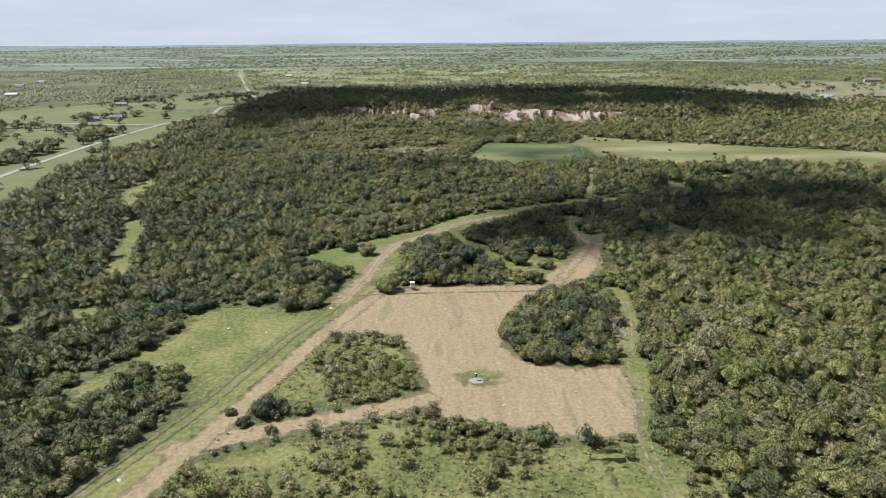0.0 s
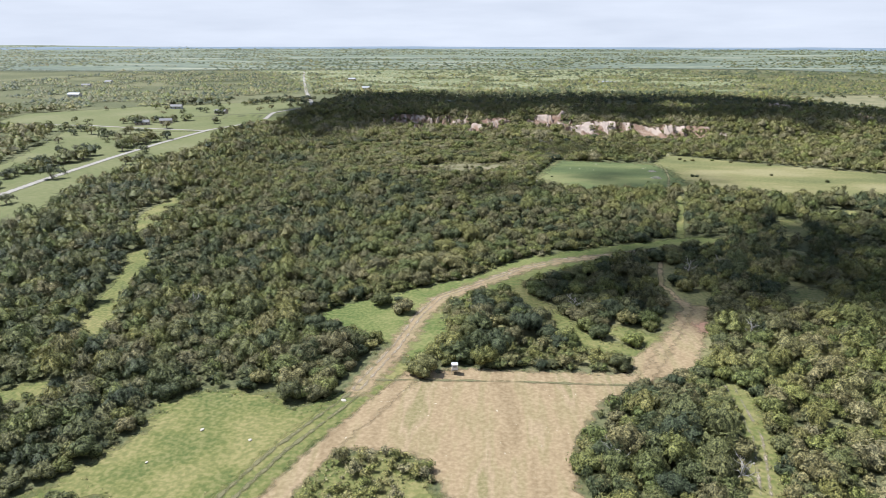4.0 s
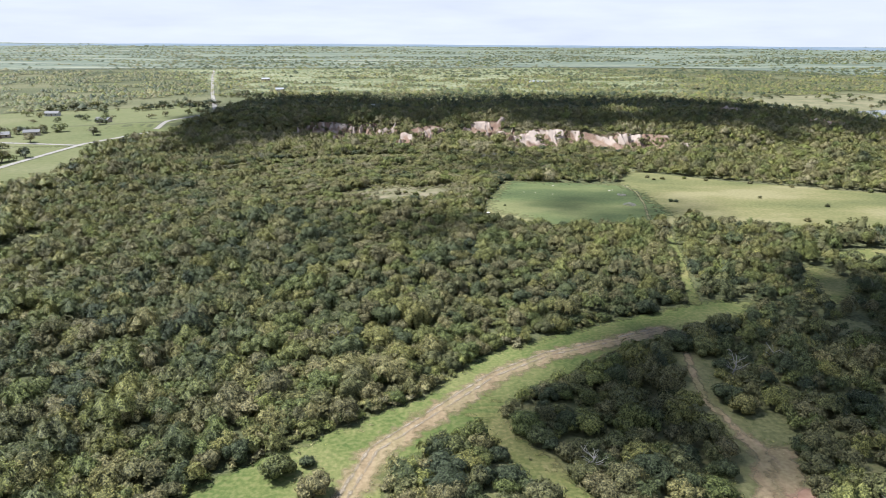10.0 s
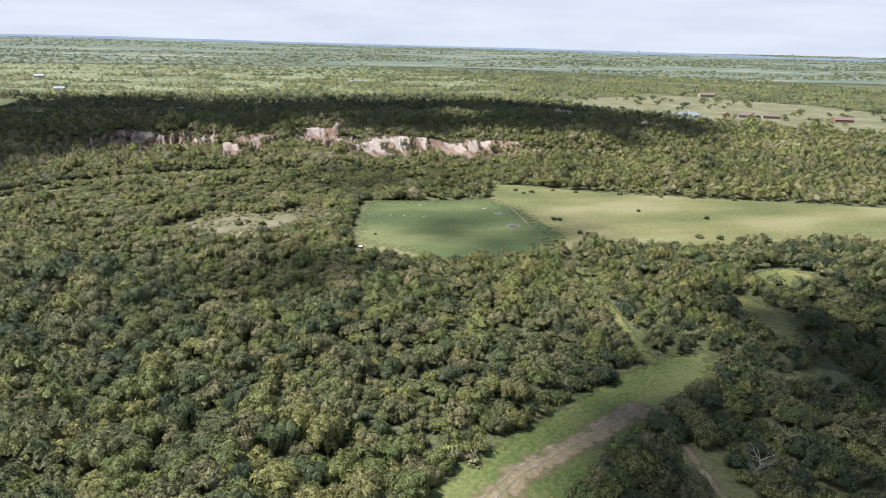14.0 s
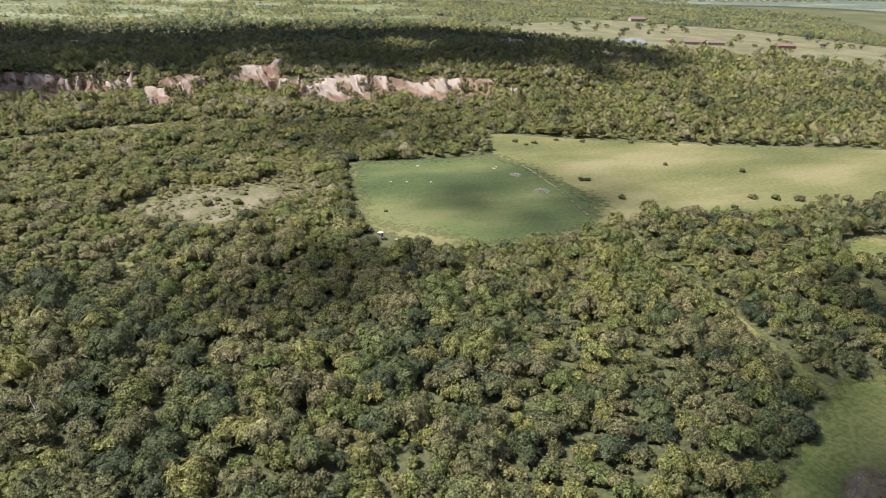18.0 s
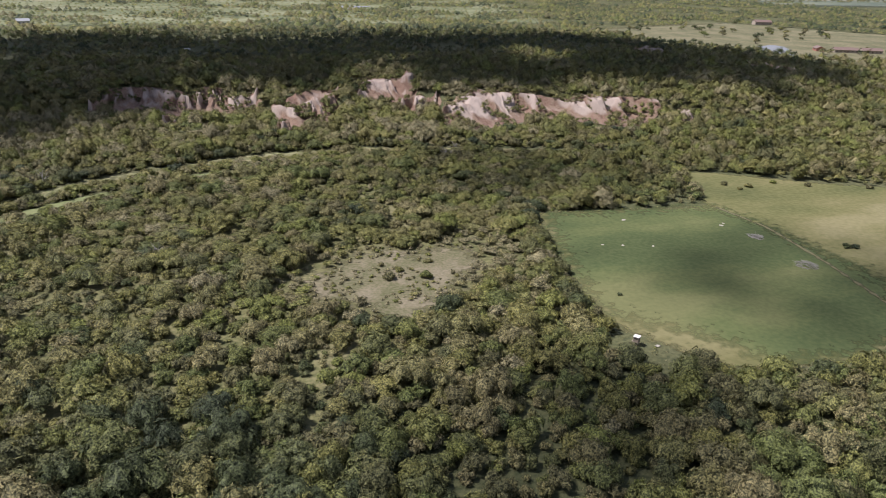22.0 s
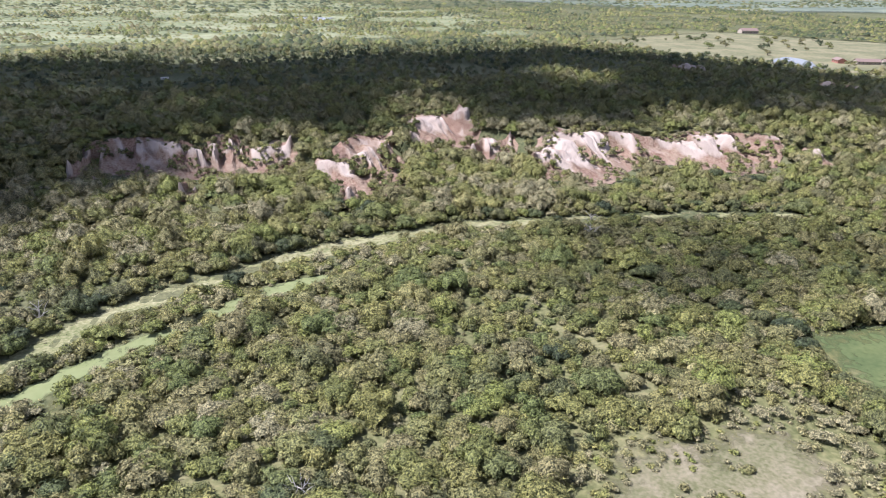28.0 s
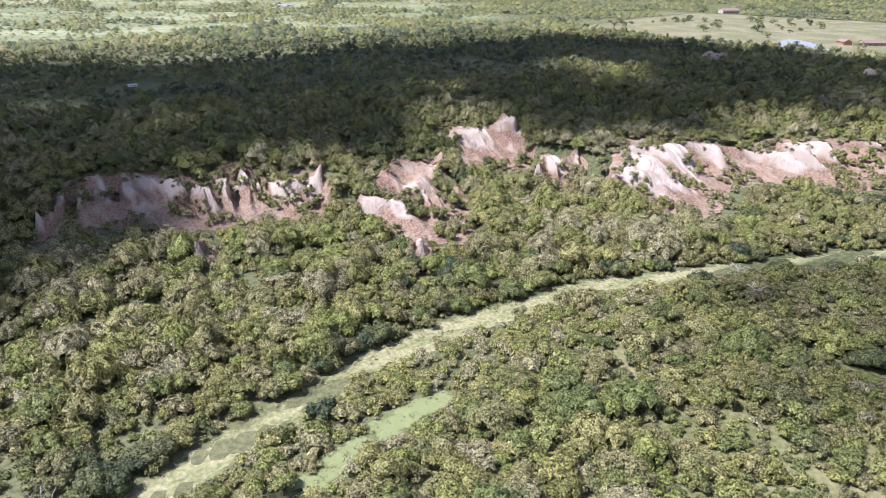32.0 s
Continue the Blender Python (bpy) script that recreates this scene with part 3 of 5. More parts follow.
# ---- trees ----
def leaf_material(name, by_object, ragged):
    """Foliage; ragged: the loose clumps break up into leaves with gaps between."""
    m, n, l, p = material(name)
    if by_object:
        spread = n.new("ShaderNodeMath")
        spread.operation, spread.inputs[1].default_value = "MULTIPLY", 0.8
        l.new(n.new("ShaderNodeObjectInfo").outputs["Random"], spread.inputs[0])
        tone = spread.outputs[0]
    else:
        at = n.new("ShaderNodeAttribute")
        at.attribute_name = "tone"
        tone = at.outputs["Fac"]
    col = ramp(n, l, tone, [(0.0, (0.046, 0.057, 0.030)), (0.18, (0.071, 0.083, 0.033)), (0.32, (0.120, 0.109, 0.052)), (0.44, (0.094, 0.111, 0.036)), (0.56, (0.146, 0.140, 0.045)), (0.68, (0.156, 0.138, 0.066)), (0.80, (0.140, 0.154, 0.042)), (0.90, (0.180, 0.167, 0.058)), (1.0, (0.198, 0.178, 0.095))])
    geo = n.new("ShaderNodeNewGeometry")
    leaf = ramp(n, l, geo.outputs["Random Per Island"], [(0.0, (0.84, 0.85, 0.84)), (1.0, (1.17, 1.16, 1.15))])
    col = blend(n, l, col, leaf, 1.0, "MULTIPLY")
    grain = n.new("ShaderNodeTexNoise")
    grain.inputs["Scale"].default_value, grain.inputs["Detail"].default_value = 2.6, 6.0
    l.new(geo.outputs["Position"], grain.inputs["Vector"])
    col = blend(n, l, col, ramp(n, l, grain.outputs["Fac"], [(0.40, (0.29, 0.32, 0.33)), (0.5, (0.88, 0.89, 0.91)), (0.60, (1.62, 1.56, 1.54))]), 1.0, "MULTIPLY")
    l.new(col, p.inputs["Base Color"])
    p.inputs["Roughness"].default_value, p.inputs["Specular IOR Level"].default_value = 0.6, 0.12
    b = n.new("ShaderNodeBump")
    b.inputs["Strength"].default_value, b.inputs["Distance"].default_value = 0.7, 0.35
    l.new(grain.outputs["Fac"], b.inputs["Height"])
    l.new(b.outputs["Normal"], p.inputs["Normal"])
    tr, mix = n.new("ShaderNodeBsdfTranslucent"), n.new("ShaderNodeMixShader")
    l.new(col, tr.inputs["Color"])
    mix.inputs[0].default_value = 0.12
    l.new(p.outputs[0], mix.inputs[1])
    l.new(tr.outputs[0], mix.inputs[2])
    last = mix
    if ragged:
        cells = n.new("ShaderNodeTexNoise")
        cells.inputs["Scale"].default_value, cells.inputs["Detail"].default_value = 5.0, 3.0
        l.new(geo.outputs["Position"], cells.inputs["Vector"])
        gaps = ramp(n, l, cells.outputs["Fac"], [(0.485, (0, 0, 0)), (0.50, (1, 1, 1))])
        clear, last = n.new("ShaderNodeBsdfTransparent"), n.new("ShaderNodeMixShader")
        l.new(gaps, last.inputs[0])
        l.new(clear.outputs[0], last.inputs[1])
        l.new(mix.outputs[0], last.inputs[2])
    l.new(last.outputs[0], n["Material Output"].inputs["Surface"])
    return m


M_LEAF, M_LEAF_OB = leaf_material("foliage", False, False), leaf_material("tree_foliage", True, False)
M_LOOSE, M_LOOSE_OB = leaf_material("loose_foliage", False, True), leaf_material("loose_tree_foliage", True, True)
M_BARK = soil("bark", [(0.3, (0.12, 0.10, 0.08)), (0.7, (0.24, 0.21, 0.175))], [(0.3, (0.10, 0.085, 0.07)), (0.7, (0.28, 0.25, 0.21))], 1.0, 9.0)
M_DEAD = soil("bleached_wood", [(0.3, (0.22, 0.20, 0.175)), (0.7, (0.33, 0.31, 0.28))], [(0.3, (0.18, 0.165, 0.145)), (0.7, (0.36, 0.34, 0.31))], 1.0, 9.0)


def ball(level):
    bm = bmesh.new()
    bmesh.ops.create_icosphere(bm, subdivisions=level, radius=1)
    vs, fs = np.array([v.co[:] for v in bm.verts]), np.array([[v.index for v in f.verts] for f in bm.faces])
    bm.free()
    return vs, fs


BALL1, BALL2 = ball(1), ball(2)
OCTA = (np.array([(1, 0, 0), (0, 1, 0), (-1, 0, 0), (0, -1, 0), (0, 0, 1), (0, 0, -1)], float), np.array([(0, 1, 4), (1, 2, 4), (2, 3, 4), (3, 0, 4), (1, 0, 5), (2, 1, 5), (3, 2, 5), (0, 3, 5)]))


def crown(seed, lobes, leaves, core=BALL1, leaf=0.3, flat=0.62, ragged=0.32, shell=True):
    """A crown about 1 m in radius on the ground: uneven lobes, each with a solid heart and loose clumps of leaves round it."""
    r = np.random.default_rng(seed)
    vs, fs, n = [], [], 0
    places = [(np.array([0, 0, flat]), 0.62 if lobes > 1 else 0.86)]
    for k in range(lobes - 1):
        a = 2 * math.pi * (k + r.random() * 0.7) / (lobes - 1)
        d = r.uniform(0.42, 0.7)
        places.append((np.array([d * math.cos(a), d * math.sin(a), flat * r.uniform(0.45, 1.2)]), r.uniform(0.34, 0.54)))
    for c, s in places:
        cv, cf = core
        v = cv * (1 + r.uniform(-0.24, 0.2, (len(cv), 1)))
        v = v * s * np.array([0.9, 0.9, 0.78]) + c
        v[:, 2] = np.maximum(v[:, 2], 0.02)
        vs.append(v)
        fs.append(cf + n)
        n += len(v)
    share = np.array([s * s for _, s in places])
    for (c, s), part_of in zip(places, share / share.sum()):
        for _ in range(round(leaves * part_of)):
            d = r.normal(size=3)
            d[2] = abs(d[2]) * 1.15 - 0.2
            d /= np.linalg.norm(d)
            at = c + d * s * r.uniform(0.86, 1.17) * np.array([1, 1, 0.85])
            nrm = d + ragged * r.normal(size=3) + np.array([0, 0, 0.25])
            nrm /= np.linalg.norm(nrm)
            u = np.cross(nrm, r.normal(size=3))
            u /= np.linalg.norm(u)
            w = np.cross(nrm, u)
            k = leaf * r.uniform(0.6, 1.3)
            v = np.array([at + u * k * 0.7, at - u * k * r.uniform(0.3, 0.6) + w * k * 0.6, at - u * k * r.uniform(0.2, 0.5) - w * k * 0.6])
            v[:, 2] = np.maximum(v[:, 2], 0.02)
            vs.append(v)
            fs.append(np.array([[n, n + 1, n + 2]]))
            n += 3
    if shell:  # nobody sees a crown from below
        fs = [f[np.cross(v[f[:, 1] - f.min()] - v[f[:, 0] - f.min()], v[f[:, 2] - f.min()] - v[f[:, 0] - f.min()])[:, 2] > -0.004] if len(f) > 1 else f for v, f in zip(vs, fs)]
    cores = sum(len(f) for f in fs[:lobes])
    kinds = np.zeros(n and sum(len(f) for f in fs), int)
    kinds[cores:] = 1
    return np.concatenate(vs), np.concatenate(fs), kinds


FINE = [crown(10 + k, 9, 420, leaf=0.18, shell=False) for k in range(6)]
GOOD = [crown(30 + k, 6, 250, leaf=0.22) for k in range(8)]
FAIR = [crown(50 + k, 5, 125, core=OCTA, leaf=0.28) for k in range(8)]
PLAIN = [crown(60 + k, 3, 66, core=OCTA, leaf=0.36) for k in range(8)]
POOR = [crown(70 + k, 3, 38, core=OCTA, leaf=0.40) for k in range(6)]
LOW = [crown(76 + k, 2, 36, core=OCTA, leaf=0.42) for k in range(4)]
SCANT = [crown(80 + k, 2, 13, core=OCTA, leaf=0.55) for k in range(6)]
MERE = [(OCTA[0] * np.random.default_rng(90 + k).uniform(0.7, 1.15, (6, 1)) * (1, 1, 0.7) + (0, 0, 0.45), OCTA[1][:4], np.zeros(4, int)) for k in range(5)]
TUFT = [crown(110 + k, 1, 7, core=(OCTA[0] * (0.5, 0.5, 0.3), OCTA[1]), leaf=0.5, flat=0.4) for k in range(4)]


def planted(templates, x, y, radius, tall, tone, z=None):
    """Many crowns in one mesh's arrays."""
    z, turn = height(x, y) if z is None else z, rng.uniform(0, 2 * math.pi, len(x))
    pick = rng.integers(0, len(templates), len(x))
    vs, fs, ts, ks, n = [], [], [], [], 0
    for k, (tv, tf, tk) in enumerate(templates):
        i = np.nonzero(pick == k)[0]
        if not len(i):
            continue
        c, s = np.cos(turn[i])[:, None] * radius[i][:, None], np.sin(turn[i])[:, None] * radius[i][:, None]
        out = np.empty((len(i), len(tv), 3))
        out[:, :, 0] = tv[:, 0] * c - tv[:, 1] * s + x[i][:, None]
        out[:, :, 1] = tv[:, 0] * s + tv[:, 1] * c + y[i][:, None]
        out[:, :, 2] = tv[:, 2] * tall[i][:, None] + z[i][:, None] - 0.1
        vs.append(out.reshape(-1, 3))
        fs.append((tf[None] + (np.arange(len(i)) * len(tv))[:, None, None] + n).reshape(-1, 3))
        ts.append(np.repeat(tone[i], len(tv)))
        ks.append(np.tile(tk, len(i)))
        n += len(i) * len(tv)
    return np.concatenate(vs), np.concatenate(fs), np.concatenate(ts), np.concatenate(ks)


FARMS = [(-369, 748), (-352, 764), (-415, 921), (-319, 829), (-654, 1087), (-772, 1311), (-794, 1426), (-238, 1245), (-334, 1577), (585, 945), (566, 962), (611, 936), (679, 893), (758, 1260), (-74, 957)]


def openness(x, y):
    """How far a place lies inside the nearest open ground, in metres; negative in the woods."""
    d = np.full(np.shape(x), -999.0)
    for ring in (MOWN_FIELD, WEST_MEADOW, TRACK_MEADOW, HAY_FIELD, BARE_GLADE, ROAD_VERGE, WEST_PASTURE, FAR_PASTURE, *GLADES):
        d = np.maximum(d, in_shape(x, y, ring))
    for line, half in ((DIAGONAL, 8), (SIDE_STRIP, 3), (RUT_TRACK, 5), (EAST_TRACK, 2), (EAST_PATH, 4), (EAST_TRAIL, 2.6), (CREEK, 3.4), *((line, 2.6) for line in SLOUGH_PARTS), (FLATS_PATH, 3), (FLATS_ROAD, 5), *((line, 3) for line in GLADE_LINES), (CUT_LINE, 1.6), (FIELD_LINE, 0.2), (ROAD, 9), (SIDE_ROAD, 7)):
        d = np.maximum(d, half - to_line(x, y, line))
    for ring in GULLIES:
        d = np.maximum(d, gully_depth(x, y, ring) - 1.0)
        d = np.maximum(d, np.minimum(gully_depth(x + 4, y + 12, ring) - 2.0, 4))
    for bx, by in ((18, 478), (23, 474)):
        d = np.maximum(d, 5.5 - np.hypot(x - bx, y - by))
    for fx, fy in FARMS:
        d = np.maximum(d, 16 - np.hypot(x - fx, y - fy))
    return d


HEART = [(-8, 130), (0, 300), (-25, 440), (-52, 560), (-62, 640), (-30, 690), (60, 690)]  # the strip of woods seen closest


def scatter(x0, x1, y0, y1, step):
    gx, gy = np.meshgrid(np.arange(x0, x1, float(step)), np.arange(y0, y1, float(step)))
    gx[1::2] += step / 2
    return (gx + rng.uniform(-0.46, 0.46, gx.shape) * step).ravel(), (gy + rng.uniform(-0.46, 0.46, gy.shape) * step).ravel()


def grow(name, x, y, size, templates, label, fresh=0.0, squat=1.0, spread=0.18, z=None):
    radius = size * np.clip(np.exp(rng.normal(0, 0.33, len(x))), 0.5, 1.75) * (0.78 + 0.44 * vnoise(x, y, 30, 9))
    tall = radius * rng.uniform(0.8, 1.55, len(x)) * squat
    past = smooth(655, 680, y) * (1 - smooth(800, 860, y))
    tall = tall * (1 + 0.12 * past)
    radius = radius * (1 + 0.12 * past)
    scrubby = smooth(455, 530, y) * (1 - smooth(650, 675, y)) * smooth(-190, -150, x) * (1 - smooth(70, 110, x))  # low scrub rather than oaks
    tall = tall * (1 - 0.22 * scrubby)
    tone = np.clip(0.72 * rough_noise(x, y, 55, 12) + 0.02 + fresh + 0.22 * past * (y < 765) + 0.18 * smooth(420, 560, y) * (y < 900) + 0.16 * ((x > 55) & (y < 330)) + rng.normal(0, spread, len(x)), 0, 1)
    v, f, t, k = planted(templates, x, y, radius, tall, tone, z)
    return tagged(new(name, mesh_from(name, v, f, [M_LEAF, M_LOOSE], False, tone=t, face_mats=k)), label, "woodland", kind="stuff")


def in_any(x, y, rings):
    return np.max([in_shape(x, y, ring) for ring in rings], axis=0)


def in_view(x, y):
    return (x > -0.85 * y - 60) & (x < np.maximum(0.62 * y + 50, 1.5 * (y - 250)))


# woods round the walk
x, y = scatter(-330, 470, 40, 900, 4.0)
o = openness(x, y)
brush = in_any(x, y, THICKETS)
thin = rough_noise(x, y, 18, 21)
keep = (o < -1.6 - 1.2 * rng.random(len(x))) & (thin > np.where(brush > 0, np.where(y < 200, 0.80, 0.70), np.where(in_shape(x, y, OAK_FLOOR) > 0, 0.29, np.where((x > 45) & (y < 360), 0.24, 0.16)))) & in_view(x, y) & (rng.random(len(x)) > 0.05)
x, y, o = x[keep], y[keep], o[keep]
wood_x, wood_y = x, y
near = to_line(x, y, HEART)
EDGE = (near < 95) & (o > -5.5) & (y < 700)  # trees along the clearings, each a thing of its own
EDGE &= np.cumsum(EDGE) % max(1, int(EDGE.sum() / 290)) == 0
edge_x, edge_y = x[EDGE], y[EDGE]
for name, inner, outer, size, templates, label in (("near_woodland", 0, 46, 2.75, GOOD, "dense olive-green oak and brush canopy seen close"), ("woodland", 46, 105, 2.75, FAIR, "dense mixed green canopy of low oaks and brush"),
                                                  ("middle_woodland", 105, 160, 2.85, PLAIN, "thick olive-brown oak woods"), ("outer_woodland", 160, 270, 3.0, POOR, "dense green woodland canopy"), ("edge_woodland", 270, 999, 3.1, SCANT, "dense grey-green woods beyond the fields")):
    k = (near >= inner) & (near < outer) & ~EDGE
    grow(name, x[k], y[k], size, templates, label)

# brush that fills the gaps under the canopy
cell = 1.6
west, south = -175.0, 60.0
covered = np.zeros((400, 225), bool)
ci, cj = ((wood_y - south) / cell).astype(int), ((wood_x - west) / cell).astype(int)
for di, dj in itertools.product((-1, 0, 1), repeat=2):
    ok = (ci + di >= 0) & (ci + di < 400) & (cj + dj >= 0) & (cj + dj < 225)
    covered[ci[ok] + di, cj[ok] + dj] = True
gi, gj = np.nonzero(~covered)
x, y = west + (gj + rng.uniform(0.1, 0.9, len(gj))) * cell, south + (gi + rng.uniform(0.1, 0.9, len(gi))) * cell
keep = (openness(x, y) < -1.5) & (to_line(x, y, HEART) < 120) & (in_any(x, y, THICKETS) < 0) & (in_shape(x, y, OAK_FLOOR) < 0) & (rng.random(len(x)) < 0.45 + 0.4 * smooth(460, 520, y))
grow("understory", x[keep], y[keep], 1.55, LOW, "low dark green brush under the oak canopy", 0.05, 0.95)

# low brush in the thickets and under the trees' edges
x, y = scatter(-175, 125, 60, 670, 2.5)
keep = (openness(x, y) < -0.4) & (in_any(x, y, THICKETS) > rng.uniform(-5, 2, len(x))) & (rough_noise(x, y, 10, 41) > np.where(y < 200, 0.50, 0.30))
grow("brush_thicket", x[keep], y[keep], 1.4, LOW, "low tangled light green brush and weeds", 0.36, 0.85, 0.12)
x, y = scatter(-110, 100, 236, 360, 2.6)
o = openness(x, y)
keep = (o < -0.6) & (o > -7 * rough_noise(x, y, 16, 48)) & (in_any(x, y, THICKETS) < 0) & (in_shape(x, y, TRACK_MEADOW) > -9)
grow("edge_brush", x[keep], y[keep], 1.5, PLAIN, "skirt of light green brush along the wood's edge", 0.34, 0.9, 0.12)
x, y = scatter(-110, 100, 70, 680, 1.9)
o = openness(x, y)
keep = (o > -2.0) & (o < rng.uniform(-1, 9, len(x)) * vnoise(x, y, 14, 43)) & (in_shape(x, y, MOWN_FIELD) < 1) & (in_shape(x, y, HAY_FIELD) < 1.5) & (to_line(x, y, DIAGONAL) > 6.5) & (to_line(x, y, RUT_TRACK) > 3.5) & (to_line(x, y, EAST_PATH) > 3) & (to_line(x, y, EAST_TRAIL) > 2.4)
glade_x, glade_y = scatter(-48, 16, 500, 560, 2.1)
thick = (in_shape(glade_x, glade_y, BARE_GLADE) > -6) & (openness(glade_x, glade_y) > -1.5) & (rough_noise(glade_x, glade_y, 7, 66) > 0.49)
grow("glade_scrub", glade_x[thick], glade_y[thick], 0.9, LOW, "scattered low grey-green scrub in a dry glade", 0.3, 0.8)
grow("grass_tufts", x[keep], y[keep], 0.5, TUFT, "scattered weeds and grass tufts at the wood's edge", 0.3, 0.7)

x, y = scatter(-80, 100, 70, 200, 1.35)  # rank weeds over the overgrown patches
weedy = np.maximum(in_any(x, y, WEEDY), in_any(x, y, THICKETS[:2]))
keep = (weedy > rng.uniform(-2, 3, len(x))) & (in_shape(x, y, MOWN_FIELD) < -0.5) & (to_line(x, y, DIAGONAL) > 7) & (to_line(x, y, SIDE_STRIP) > 3.4) & (to_line(x, y, EAST_TRACK) > 2.5) & (rough_noise(x, y, 7, 47) > 0.38)
grow("rank_weeds", x[keep], y[keep], 0.62, TUFT, "rank bright green weeds and tall grass", 0.34, 0.9, 0.12)
x, y = scatter(-175, 40, 560, 672, 2.9)
keep = (in_shape(x, y, THICKETS[2]) > -2) & (to_line(x, y, CREEK) > 3.2) & (np.min([to_line(x, y, line) for line in SLOUGH_PARTS], axis=0) > 3.0) & (rough_noise(x, y, 8, 45) > 0.36)
grow("creek_brush", x[keep], y[keep], 1.9, FAIR, "thick light green brush along the creek", 0.28, 0.95, 0.12)
x, y = scatter(-175, 130, 560, 680, 1.3)
keep = ((to_line(x, y, CREEK) < 5) | (to_line(x, y, SLOUGH) < 3)) & (rough_noise(x, y, 6, 46) > 0.5)
grow("creek_tufts", x[keep], y[keep], 0.45, TUFT, "tufts of pale rank grass in the creek bottom", 0.35, 0.7)

# woods out to the horizon
x, y = scatter(-1000, 1300, 900, 1800, 6.4)
flats = in_shape(x, y, FLATS) > 0
keep = (openness(x, y) < 0) & (x > -0.8 * y) & (x < 1.0 * y) & (rough_noise(x, y, 50, 31) > np.where(flats, 0.56, np.where(x < -230, 0.50, np.where(y > 1150, 0.45, 0.20))))
x, y = x[keep], y[keep]
k = (y < 1130) & (abs(x - 80) < 480)
grow("far_woodland", x[k], y[k], 2.7, SCANT, "wide grey-green woodland and scrub far off", -0.08)
grow("farther_woodland", x[~k], y[~k], 2.9, MERE, "grey-green scrub woods fading into the distance", -0.06)
x, y = scatter(-900, 900, 1150, 2300, 9.0)
keep = (in_shape(x, y, FLATS) > -100) & (rng.random(len(x)) < 0.6)
grow("low_scrub", x[keep], y[keep], 1.9, MERE, "low light green scrub on wide flats", 0.2, 0.7)
x, y = scatter(-3300, 4600, 1800, 4700, 17)
keep = (rough_noise(x * 0.3, y, 120, 33) > 0.46) & (x > -0.85 * y - 100) & (x < 1.25 * y) & (rng.random(len(x)) < np.where(y < 3000, 0.85, 0.55))
grow("distant_woodland", x[keep], y[keep], 5.0, MERE, "dark woodland belts towards the horizon", -0.2, 0.6, 0.1)
x, y = scatter(-800, 1000, 280, 900, 8.0)
keep = (openness(x, y) < -3) & ((x < -330) | (x > 470)) & (rough_noise(x, y, 60, 36) > np.where(x < 0, 0.40, 0.36))
grow("pasture_woodland", x[keep], y[keep], 4.0, SCANT, "clumps of dark oaks between far pastures")
x, y = scatter(-1500, 1500, -500, 900, 14)
keep = (openness(x, y) < -3) & ~((y > 280) & (x > -800) & (x < 1000)) & ~(in_view(x, y) & (y > 40) & (y < 290)) & (rough_noise(x, y, 150, 35) > 0.40)
grow("surrounding_woodland", x[keep], y[keep], 6.0, MERE, "green woodland all round the open fields")


# ---- eroded clay gullies in the bluff ----
def ridged(x, y, size, seed):
    return 1 - abs(2 * vnoise(x, y, size, seed) - 1)


